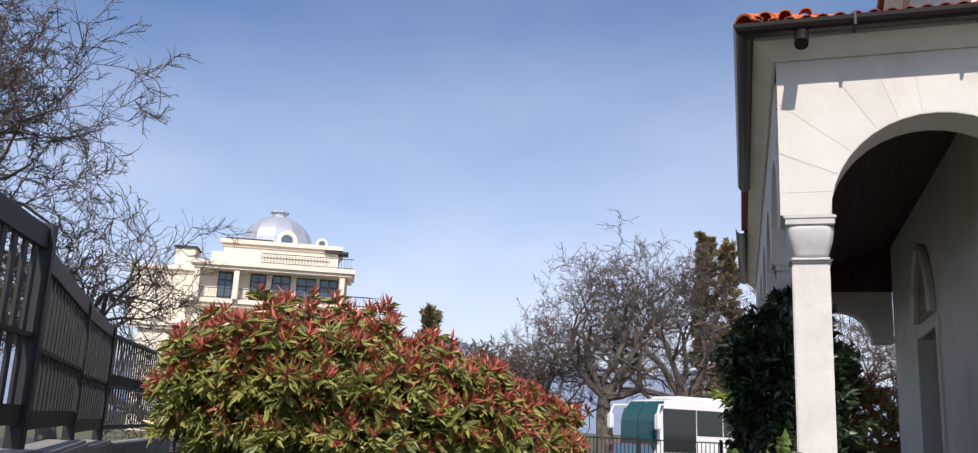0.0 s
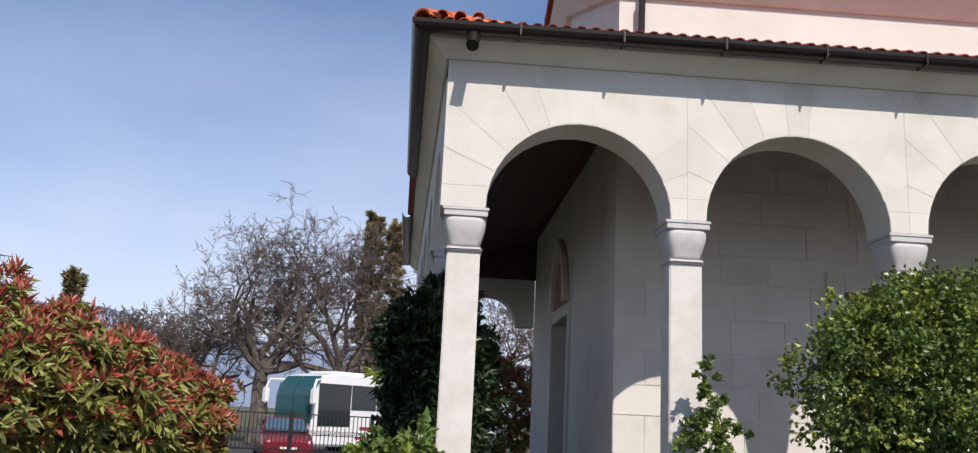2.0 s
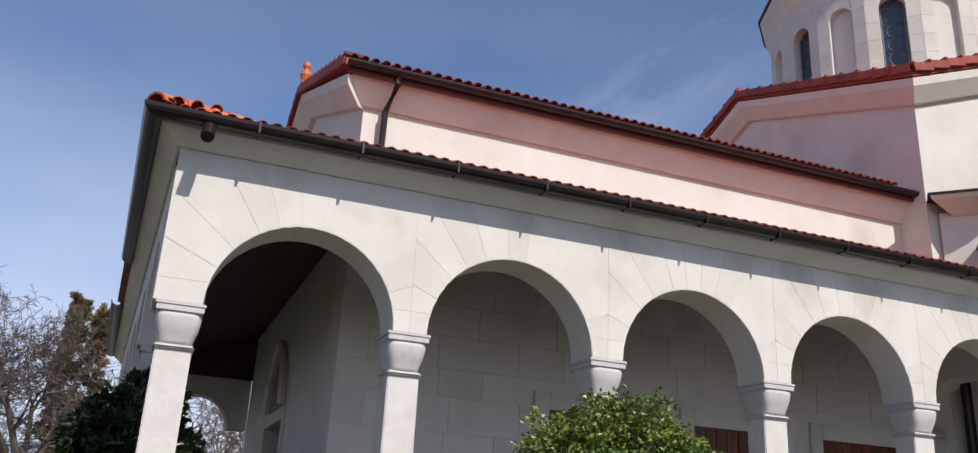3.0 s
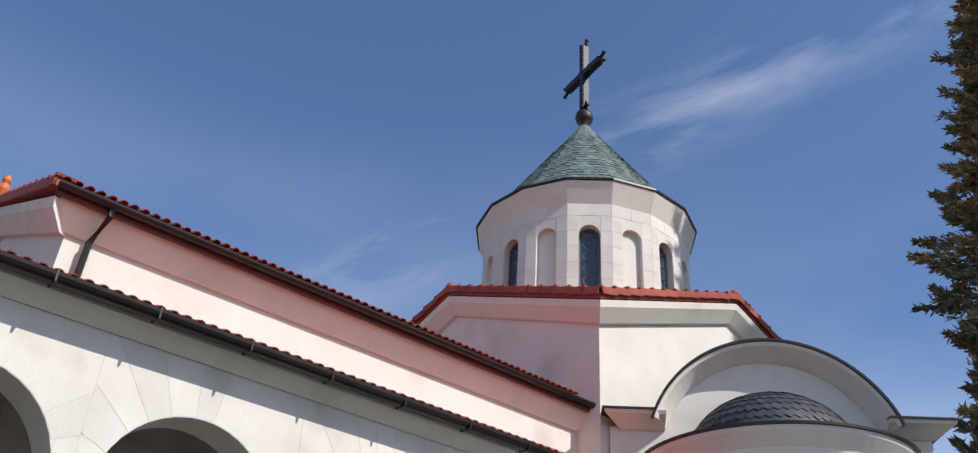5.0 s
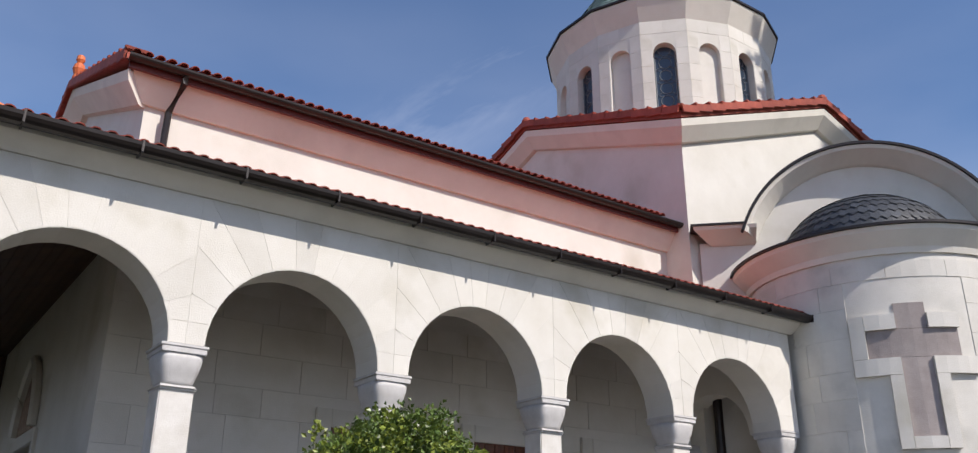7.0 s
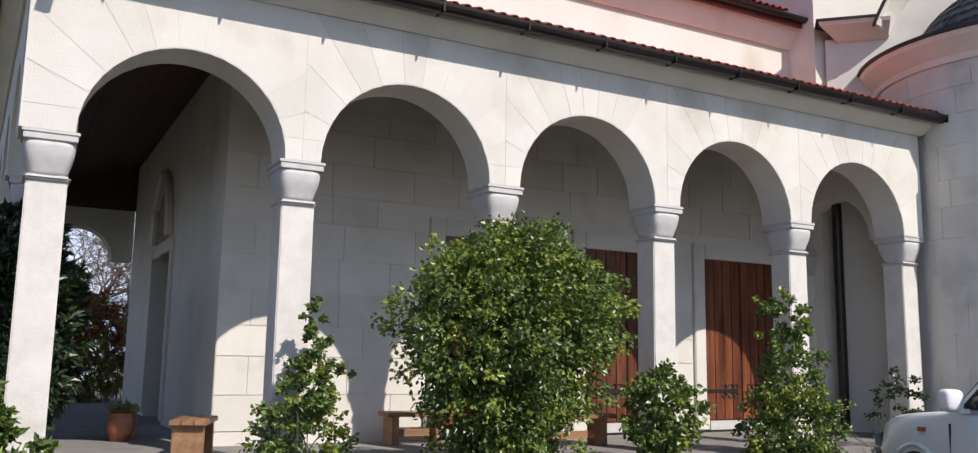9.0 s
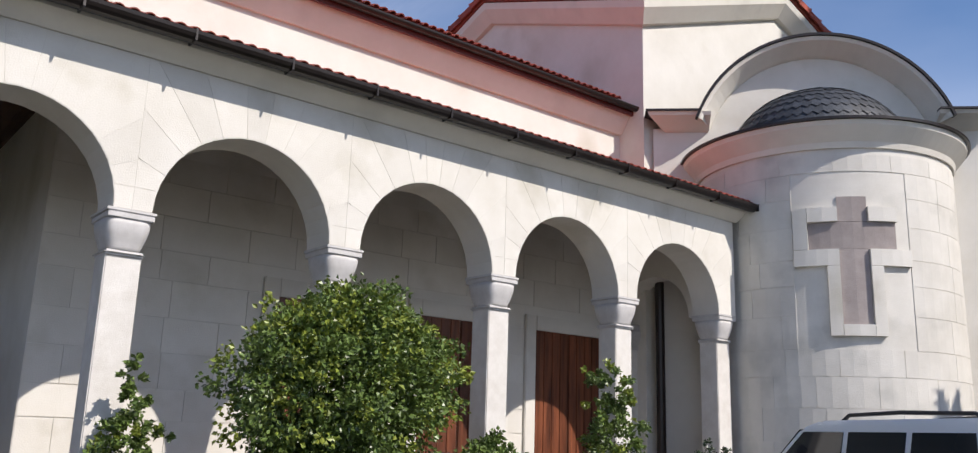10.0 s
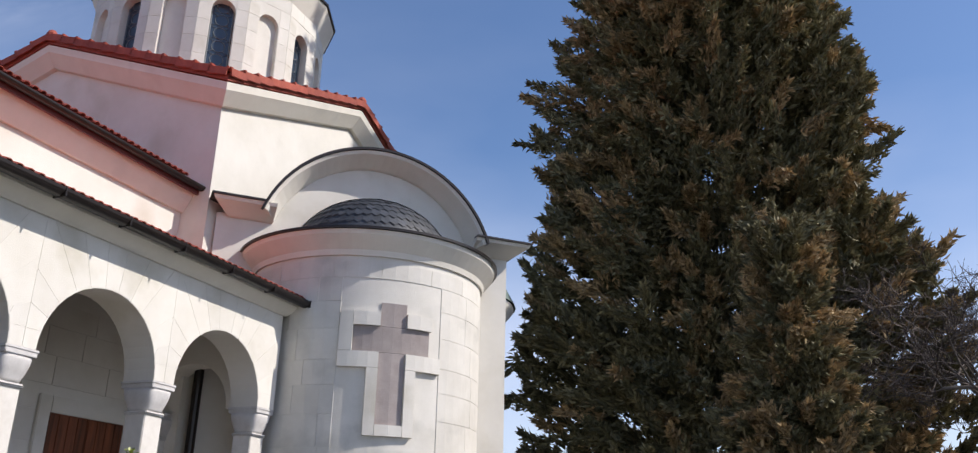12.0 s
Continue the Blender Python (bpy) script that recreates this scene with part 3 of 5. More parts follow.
# west door with a pointed lunette
wd = empty("west_door")
wd.parent = church
wd.matrix_basis = Matrix.Translation((NX - 6.7, WDY - 3, FLOOR)) @ Matrix.Rotation(radians(-90), 4, "Z")
tagged(wd, "dark doorway with a pointed mosaic lunette over it")
bm = boxes((-WDW - 0.2, -WDW, -0.05, 0, 0, WDH + 0.2), (WDW, WDW + 0.2, -0.05, 0, 0, WDH + 0.2), (-WDW, WDW, -0.048, 0, WDH, WDH + 0.2), bevel=0.012)
part("surround", bm, WALL, wd)
# leaf colour is near black: the shade of the deep doorway is painted in
part("door_leaf", boxes((-WDW, WDW, 0.30, 0.39, 0, WDH)), mat("shade_tinted_door", (0.05, 0.022, 0.014), 0.6), wd, "wooden door with the recess shade put into its colour")
pts = [(-0.85, 3.12)] + [(-0.85 + 1.9 - 1.9 * math.cos(a), 3.12 + 1.25 * math.sin(a) / math.sin(0.97)) for a in np.linspace(0.1, 0.97, 8)]
pts = [(min(a, 0.0), b) for a, b in pts]
pts = pts + [(-a, b) for a, b in reversed(pts[:-1])]
part("lunette", plate([pts], 0.01, None), MOSAIC, wd, "faded brown mosaic in a pointed niche", m=Matrix.Translation((0, -0.02, 0)))
bm = tube(bmesh.new(), [(p[0] * 1.06, -0.06, p[1]) for p in pts], 0.085, 6)
part("hood_mould", bm, WALL, wd)

# crossing block with four gables, and the drum
BX, BY, BH = 13.08, 2.0, 4.85
BCX, BCY, EAVE, PEAK = BX + BH, BY + BH, 10.72, 12.50
for k in range(4):
    W = BH - (0.006 if k % 2 else 0)  # side walls butt behind the others
    bm = plate([[(-W, 0), (W, 0), (W, EAVE), (0, PEAK), (-W, EAVE)]], 0.5)
    bm.transform(Matrix.Translation((BCX, BCY, 0)) @ Matrix.Rotation(radians(90 * k), 4, "Z") @ Matrix.Translation((0, -BH - (0.002 if k % 2 else 0), 0)))
    block = cpart("gable_wall", bm, WALL, label="tall gabled crossing wall")
    if k == 0:
        block_south = block
RISE = (PEAK - EAVE) / BH
for k in range(4):
    raking_cornice(Matrix.Translation((BCX, BCY, 0)) @ Matrix.Rotation(radians(90 * k), 4, "Z") @ Matrix.Translation((0, -BH, 0)), BH, EAVE, PEAK, RISE)
OV = 0.38
croof = empty("crossing_roof")
croof.parent = church
croof.matrix_basis = Matrix.Translation((-6.7, -3, 0))
tagged(croof, "red clay tiled cross-gabled roof")
for k in range(4):
    M = Matrix.Translation((BCX, BCY, 0)) @ Matrix.Rotation(radians(90 * k), 4, "Z")
    for s in (-1, 1):
        bm = bmesh.new()
        e = BH + OV
        ez = EAVE - OV * RISE
        tri = [(0, 0, PEAK + 0.05), (0, -e, PEAK + 0.05), (s * e, -e, ez + 0.05)]
        top = [bm.verts.new(M @ Vector(p)) for p in tri]
        bot = [bm.verts.new(M @ (Vector(p) - Vector((0, 0, 0.16)))) for p in tri]
        bm.faces.new(top), bm.faces.new(bot[::-1])
        for j in range(3):
            bm.faces.new((top[j], top[(j + 1) % 3], bot[(j + 1) % 3], bot[j]))
        part("roof_slope", bm, TILE, croof)
NF, DR = 16, 3.29
APO = DR * math.cos(math.pi / NF)
FW = 2 * DR * math.sin(math.pi / NF)
drum = empty("drum")
drum.parent = church
drum.matrix_basis = Matrix.Translation((BCX - 6.7, BCY - 3, -0.13)) @ Matrix.Scale(0.963, 4)
tagged(drum, "sixteen-sided pale stone drum with tall windows")
DB, DT = 11.2, 16.55
for k in range(NF):
    rot = 45 + k * 360 / NF + 180
    M = Matrix.Rotation(radians(rot + 90), 4, "Z") @ Matrix.Translation((0, -APO, 0))
    window = k % 2 == 0
    hw, top, bot = (0.31, 15.42, 12.9)
    pts = arc(0, top, hw, 180, 0, 10)
    polys = [[(-FW / 2, DB), (-hw, DB), (-hw, bot), (-hw, top), (-hw, DT), (-FW / 2, DT)], [(hw, DB), (FW / 2, DB), (FW / 2, DT), (hw, DT), (hw, top), (hw, bot)], [(-hw, DB), (hw, DB), (hw, bot), (-hw, bot)]]
    polys += [[p, q, (q[0], DT), (p[0], DT)] for p, q in zip(pts, pts[1:])]
    f = part("drum_face", plate(polys, 0.34), WALL, drum, m=M)
    back = [[(-hw - 0.02, bot - 0.02), (hw + 0.02, bot - 0.02), (hw + 0.02, top)] + arc(0, top, hw + 0.02, 0, 180, 10)[1:]]
    if window:
        bm = plate(back, 0.02)
        bm.transform(Matrix.Translation((0, 0.24, 0)))
        w = part("window", bm, LEADG, f, "leaded blue-grey glass")
        bm = bmesh.new()
        for j in range(7):
            z = bot + 0.30 + j * 0.40
            tube(bm, [(0.175 * math.cos(u), 0.23, z + 0.175 * math.sin(u)) for u in np.linspace(0, math.tau, 13)], 0.012, 4)
            for s in (-1, 1):
                tube(bm, [(s * 0.12, 0.23, z + 0.13), (s * 0.27, 0.23, z + 0.20), (s * 0.12, 0.23, z + 0.27)], 0.010, 4)
        for cx in (-0.28, 0.28):
            tube(bm, [(cx, 0.22, bot), (cx, 0.22, top + 0.12)], 0.022, 4)
        part("leading", bm, LEAD, f)
    else:
        bm = plate(back, 0.05)
        bm.transform(Matrix.Translation((0, 0.16, 0)))
        part("blind_niche", bm, WALL, f)
ring = [((DR * math.cos(radians(45 + 11.25 + k * 22.5)), DR * math.sin(radians(45 + 11.25 + k * 22.5)), 0), (math.cos(radians(56.25 + k * 22.5)), math.sin(radians(56.25 + k * 22.5)), 0)) for k in range(NF)]
part("drum_cornice", sweep(ring, [(-0.3, 16.45), (0.0, 16.45), (0.26, 17.05), (0.26, 17.12), (-0.3, 17.12)], closed=True), PLASTER, drum)
part("eave_edge", sweep(ring, [(-0.3, 17.125), (0.32, 17.125), (0.32, 17.19), (-0.3, 17.3)], closed=True), GUTTER, drum)
CONE_R, CONE_Z, TIP = 3.23, 17.25, 21.95
cone = part("cone_roof", lathe([(CONE_R - 0.05, CONE_Z), (0.12, TIP), (0, TIP)], NF), SLATE, drum, "conical roof of green-grey slate scales")
bm = lathe([(0.0, 21.85), (0.17, 21.9), (0.10, 22.0), (0.28, 22.12), (0.33, 22.3), (0.28, 22.5), (0.1, 22.62), (0.08, 22.75), (0, 22.75)], 16)
fin = part("finial", bm, IRON, drum, "dark metal openwork ball", smooth=True)
bm = bmesh.new()
CZ = 24.35
box(bm, -0.13, 0.13, -0.13, 0.13, 22.7, 25.75, 0.02)
box(bm, -0.12, 0.12, -1.05, 1.05, CZ - 0.15, CZ + 0.15, 0.02)
for (y, z, ay, az) in ((0, 25.78, 0, 1), (1.08, CZ, 1, 0), (-1.08, CZ, -1, 0), (0, 22.95, 0, -1)):
    for s in (-1, 1):
        p = Vector((0, y, z))
        q = p + Vector((0, ay * 0.16 + s * az * 0.19, az * 0.16 + s * ay * 0.19))
        tube(bm, [p - Vector((0, ay, az)) * 0.2, q], 0.07, 6)
        bmesh.ops.create_icosphere(bm, subdivisions=1, radius=0.085, matrix=Matrix.Translation(q))
for s in (-1, 1):
    for t in (-1, 1):
        tube(bm, [(0, s * 0.09, CZ + t * 0.09), (0, s * 0.32, CZ + t * 0.32)], 0.04, 5)
part("roof_cross", bm, IRON, drum, "black wrought metal cross with trefoil ends", m=Matrix.Rotation(radians(-12), 4, "Z"))

# diagonal wing with the arched gable and the round apse
S = math.sqrt(0.5)
WING = Matrix.Translation((13.25, 1.95, 0)) @ Matrix.Rotation(radians(-45), 4, "Z")  # x along the wall, y into the building
wing = empty("wing")
wing.parent = church
wing.matrix_basis = Matrix.Translation((-6.7, -3, 0)) @ WING
tagged(wing, "diagonal wing with an arched gable behind a round apse")
AC, AZ, AR = 3.25, 7.15, 2.22
pts = arc(AC, AZ, AR, 160, 20, 24)
polys = [[(0.04, 0), (AC, 0), (6.3, 0), (6.3, 7.9), pts[-1]] + pts[::-1][1:] + [(0.04, 7.9)]]
part("wing_wall", plate(polys, 3.5), WALL, wing)
prof = [(0.0, -0.02), (0.07, 0.0), (0.42, 0.20), (0.45, 0.27), (0.0, 0.27)]
a_out = [(AC + AR * math.cos(radians(a)), AZ + AR * math.sin(radians(a)), math.cos(radians(a)), math.sin(radians(a))) for a in np.linspace(161, 19, 33)]
bm = bmesh.new()
rings = [[bm.verts.new((x + nx * (up + 0.02), -o, z + nz * (up + 0.02))) for o, up in prof] for x, z, nx, nz in a_out]
for p, q in zip(rings, rings[1:]):
    for j in range(5):
        bm.faces.new((p[j], q[j], q[(j + 1) % 5], p[(j + 1) % 5]))
bm.faces.new(rings[0]), bm.faces.new(rings[-1][::-1])
part("arched_cornice", bm, PLASTER, wing)
bm = bmesh.new()
rings = [[bm.verts.new((x + nx * up, -o, z + nz * up)) for o, up in ((-3.4, 0.30), (0.49, 0.30), (0.49, 0.35), (-3.4, 0.36))] for x, z, nx, nz in a_out]
for p, q in zip(rings, rings[1:]):
    for j in range(4):
        bm.faces.new((p[j], q[j], q[(j + 1) % 4], p[(j + 1) % 4]))
bm.faces.new(rings[0]), bm.faces.new(rings[-1][::-1])
part("barrel_roof", bm, GUTTER, wing, "dark sheet metal barrel roof")
for a, b, s in ((0.28, 1.12, -1), (5.40, 6.3, 1)):
    bm = bmesh.new()
    rings = []
    for x, e in ((a, -1 if s < 0 else 0), (b, 0 if s < 0 else 1)):
        rings.append([bm.verts.new((x + e * o * 0.85, -o, 7.84 + up)) for o, up in prof])
    for j in range(5):
        bm.faces.new((rings[0][j], rings[1][j], rings[1][(j + 1) % 5], rings[0][(j + 1) % 5]))
    bm.faces.new(rings[0]), bm.faces.new(rings[1][::-1])
    part("shoulder_cornice", bm, PLASTER, wing)
    part("shoulder_cap", boxes((a - (0.42 if s < 0 else 0), b + (0.42 if s > 0 else 0) - (0.2 if s < 0 else 0), -0.49, 1.5, 8.112, 8.15)), GUTTER, wing)
RA = 2.30
part("apse_wall", lathe([(RA, 0), (RA, 6.85)], 40, 175, 365), APSE, wing, "rounded apse wall with weather stains", m=Matrix.Translation((3.2, 0.0, 0)), smooth=True)
part("apse_cornice", lathe([(RA, 6.72), (RA + 0.04, 6.72), (RA + 0.07, 6.82), (RA + 0.27, 7.06), (RA + 0.29, 7.14), (RA - 0.1, 7.14)], 40, 176, 364), PLASTER, wing, m=Matrix.Translation((3.2, 0.0, 0)), smooth=False)
part("apse_eave", lathe([(RA - 0.2, 7.145), (RA + 0.34, 7.145), (RA + 0.34, 7.19), (RA - 0.2, 7.29)], 40, 176, 364), GUTTER, wing, m=Matrix.Translation((3.2, 0.0, 0)))
part("half_dome", lathe([(RA + 0.2, 7.20)] + [(1.62 * math.cos(t), 7.28 + 1.28 * math.sin(t)) for t in np.linspace(0, math.pi / 2, 10)], 40, 178, 362), SLATED, wing, "half dome under dark slate scales", m=Matrix.Translation((3.2, 0.0, 0)))
# second apse that shows past the wing's corner
part("side_apse_wall", lathe([(1.7, 0), (1.7, 6.9), (1.95, 7.2), (1.95, 7.26)], 36), APSE, wing, m=Matrix.Translation((5.55, 2.6, 0)), smooth=True)
part("side_apse_roof", lathe([(2.0, 7.27), (1.5, 8.2), (0.7, 8.75), (0, 8.9)], 30), SLATE, wing, "pale grey scale roof", m=Matrix.Translation((5.55, 2.6, 0)))
# inlaid cross on the apse: thin curved slabs
def curved_slab(u0, u1, z0, z1, r, material, name, label=""):
    z0, z1 = z0 + 0.07, z1 + 0.07
    a0, a1 = 270 + math.degrees((u0 - 3.2) / RA), 270 + math.degrees((u1 - 3.2) / RA)
    n = max(2, int((a1 - a0) / 4))
    bm = lathe([(RA - 0.05, z0), (r, z0), (r, z1), (RA - 0.05, z1)], n, a0, a1)
    bmesh.ops.holes_fill(bm, edges=bm.edges)
    part(name, bm, material, wing, label, m=Matrix.Translation((3.2, 0.0, 0)))
CU = 3.08
for u0, u1, z0, z1 in ((CU - 0.235, CU + 0.235, 3.66, 4.90), (CU - 0.235, CU + 0.235, 5.37, 5.80), (CU - 0.70, CU + 0.70, 4.905, 5.365)):
    curved_slab(u0, u1, z0, z1, RA + 0.02, PINKST, "cross_inlay", "pinkish grey tuff inlay in the shape of a cross")
for u0, u1, z0, z1 in ((CU - 0.43, CU - 0.24, 3.47, 4.62), (CU + 0.24, CU + 0.43, 3.47, 4.62), (CU - 0.235, CU + 0.235, 3.47, 3.655), (CU - 0.93, CU - 0.24, 4.625, 4.90), (CU + 0.24, CU + 0.93, 4.625, 4.90), (CU - 0.93, CU - 0.705, 4.905, 5.62), (CU - 0.70, CU - 0.24, 5.37, 5.62), (CU + 0.24, CU + 0.72, 5.37, 5.62)):
    curved_slab(u0, u1, z0, z1, RA + 0.075, STONE, "cross_surround")

# ---- plants ----
def bush(name, x, y, lumps, mats, size, label, trunk=None, per=1.0):
    """A bush of many leaves in uneven lumps: lumps of (cx, cy, cz, rx, ry, rz, leaves)."""
    b = empty(name, x, y, 0, label=label, category="shrub")
    for mi, (material, share, nm) in enumerate(mats):
        vs, fs, off = [], [], 0
        for cx, cy, cz, rx, ry, rz, n in lumps:
            total = int(n * share * per * 1.5)
            k = max(3, total // 26)
            c, d = lump(k, (cx, cy, cz), (rx, ry, rz), 0.6 if mi == 0 else 0.9, 0.26, 2.1)
            pick = rng.integers(0, k, total)
            tuft = 0.16 * min(1.0, 1.6 * min(rx, ry))
            p = c[pick] + unit(rng.normal(size=(total, 3))) * rng.uniform(0, 1, (total, 1)) ** 0.6 * tuft * np.array((1, 1, 0.8))
            w = d[pick] * 0.9 + rng.normal(size=(total, 3)) * 0.7 - np.array((0, 0, 0.30))
            v, f = leaf_mesh(p, w, size[0], size[1])
            vs.append(v), fs.append(f + off)
            off += len(v)
        mesh_np(nm, np.concatenate(vs), np.concatenate(fs), material, b)
    if trunk:
        segs = []
        for k in range(trunk[0]):
            limbs((rng.normal() * 0.06, rng.normal() * 0.06, trunk[2]), (rng.normal() * 0.12, rng.normal() * 0.12, 1), trunk[1] * 0.75, 0.028, 1, 0.35, 4, segs, 0.1, 0.12, 0.006)
        v, f = bars_mesh(segs, 5)
        mesh_np("stem", v, f, BARK, b)
    return b


def photinia(x, y, z, lumps, n, label, red=0.45):
    """Rosettes of long leaves; the young ones at the tips are red."""
    b = empty("photinia_bush", x, y, 0, label=label, category="shrub")
    cen, way = [], []
    tot = sum(l[6] for l in lumps)
    for cx, cy, cz, rx, ry, rz, k in lumps:
        p, d = lump(int(n * k / tot), (cx, cy, cz), (rx, ry, rz), 0.72, 0.22, 1.9)
        cen.append(p), way.append(d)
    cen, way = np.concatenate(cen), unit(np.concatenate(way) + np.array((0, 0, 0.55)))
    hi = way[:, 2] + rng.normal(size=len(way)) * 0.45
    isred = hi > np.quantile(hi, 1 - red)
    for sel, material, nm, ln, wd, opening, cnt, droop in ((~isred, PHOG, "green_leaves", 0.19, 0.056, 1.0, 9, 0.75), (isred, PHOR, "red_leaves", 0.165, 0.042, 0.75, 9, -0.1), (isred, PHOG, "lower_leaves", 0.19, 0.056, 1.5, 7, 0.95)):
        c, w = np.repeat(cen[sel], cnt, 0), np.repeat(way[sel], cnt, 0)
        side = unit(np.cross(w, rng.normal(size=w.shape)))
        grow = unit(w + side * opening * rng.uniform(0.7, 1.5, (len(w), 1)) - np.array((0, 0, droop)))
        v, f = leaf_mesh(c + rng.normal(size=c.shape) * 0.015, grow, ln, wd)
        mesh_np(nm, v, f, material, b)
    segs = []
    for cx, cy, cz, rx, ry, rz, k in lumps:
        for _ in range(4):
            limbs((cx * 0.6 + rng.normal() * 0.2, cy * 0.6, z), (cx * 0.2 + rng.normal() * 0.2, cy * 0.2 + rng.normal() * 0.2, 1), 1.0, 0.04, 1, 0.5, 4, segs, 0.15, 0.1, 0.008)
    v, f = bars_mesh(segs, 5)
    mesh_np("stem", v, f, BARK, b)
    return b


photinia(-5.1, 0.3, 0.3, [(-0.98, -0.5, 2.05, 0.66, 0.8, 0.70, 3), (-0.32, -0.25, 2.12, 1.0, 1.0, 0.92, 4), (0.42, 0.25, 2.1, 1.0, 1.0, 0.85, 4), (1.15, 0.65, 1.85, 0.95, 0.9, 0.8, 3), (0.2, 0.0, 1.55, 1.25, 0.9, 0.45, 2), (1.75, 1.1, 1.6, 0.7, 0.75, 0.7, 2)], 4300, "large photinia bush with green leaves and red young shoots")
photinia(-4.15, 6.1, 0.2, [(-0.7, -0.2, 1.85, 0.95, 0.9, 0.85, 3), (0.15, 0.1, 1.45, 0.8, 0.9, 0.85, 3)], 2400, "rounded photinia bush thick with red leaves", 0.75)
photinia(1.6, 14.4, 0.2, [(0, 0, 2.0, 1.5, 0.8, 1.5, 3)], 1100, "red-leaved photinia bush beyond the porch", 0.7)

IVY = [(LEAF, 1.15, "leaves"), (LEAFY, 0.26, "young_leaves")]
bush("climbing_shrub", 4.78, -1.2, [(0, 0, 2.1, 0.86, 0.85, 0.9, 7000), (-0.1, 0, 1.4, 0.66, 0.7, 0.7, 3600), (0.75, 0.1, 2.45, 0.55, 0.6, 0.5, 1900), (-0.65, -0.1, 2.2, 0.6, 0.7, 0.7, 2200), (0.1, 0, 2.85, 0.6, 0.6, 0.38, 2000), (-0.05, 0, 0.6, 0.62, 0.55, 0.6, 2200), (0.62, 0.1, 2.72, 0.4, 0.4, 0.3, 800), (-0.5, 0, 2.62, 0.4, 0.4, 0.35, 800)], IVY, (0.062, 0.048), "dense green climbing shrub on the porch front", (6, 1.4, 0.0))
bush("climbing_vine", 2.92, -0.35, [(-0.05, 0, 1.05, 0.42, 0.35, 0.55, 1500), (0.0, 0, 1.6, 0.24, 0.25, 0.4, 650), (0.07, 0.02, 2.1, 0.13, 0.17, 0.35, 260), (0, 0, 0.4, 0.45, 0.35, 0.4, 1000), (0.28, 0, 1.7, 0.12, 0.1, 0.12, 60)], IVY, (0.062, 0.048), "leafy vine climbing a porch column", (4, 1.1, 0.0))
bush("ivy_bush", 7.05, -0.8, [(0, 0, 1.3, 0.44, 0.4, 0.5, 2000), (0.05, 0, 0.6, 0.34, 0.3, 0.55, 1200)], [(LEAF, 0.95, "leaves"), (LEAFY, 0.05, "young_leaves")], (0.072, 0.056), "low dark green ivy bush before a column", (4, 0.9, 0.0))
bush("climbing_vine", 9.18, -0.8, [(0, 0, 1.0, 0.62, 0.5, 0.65, 2600), (-0.02, 0, 1.75, 0.42, 0.36, 0.45, 1200), (-0.1, 0, 2.35, 0.27, 0.25, 0.4, 480), (-0.3, 0, 2.72, 0.2, 0.15, 0.2, 150), (-0.1, 0, 0.4, 0.72, 0.5, 0.45, 1700)], IVY, (0.066, 0.05), "tall green vine climbing a porch column", (5, 1.3, 0.0))
bush("dry_shrub", 11.45, -0.6, [(0, 0, 1.3, 0.5, 0.35, 0.45, 330), (0.3, 0, 1.45, 0.3, 0.3, 0.3, 170)], [(LEAFD, 1.0, "leaves")], (0.06, 0.045), "sparse half-dry shrub by the apse", (7, 1.0, 0.0))
bush("laurel_shrub", -0.1, 2.6, [(0.75, 1.6, 2.1, 0.42, 0.7, 1.3, 2200), (0.05, 0, 2.25, 0.48, 0.6, 0.85, 3200), (0.45, 0.3, 2.1, 0.6, 0.8, 1.2, 3600), (-0.02, 0, 1.0, 0.48, 0.6, 0.9, 2000), (0.4, 0.2, 3.15, 0.38, 0.45, 0.4, 1000), (-0.25, 0, 2.7, 0.25, 0.3, 0.3, 450)], [(LEAFD, 1.0, "leaves"), (LEAFY, 0.025, "young_leaves")], (0.15, 0.06), "tall dark evergreen shrub at the porch corner", (6, 1.6, 0.0))
bush("ivy_bush", 0.15, -0.55, [(-0.35, 0, 0.85, 0.5, 0.4, 0.65, 1700), (0.25, 0.1, 0.6, 0.4, 0.35, 0.55, 1000), (-0.1, 0, 1.35, 0.25, 0.25, 0.3, 350)], IVY, (0.11, 0.075), "light green ivy round the corner column", (4, 0.9, 0.0))


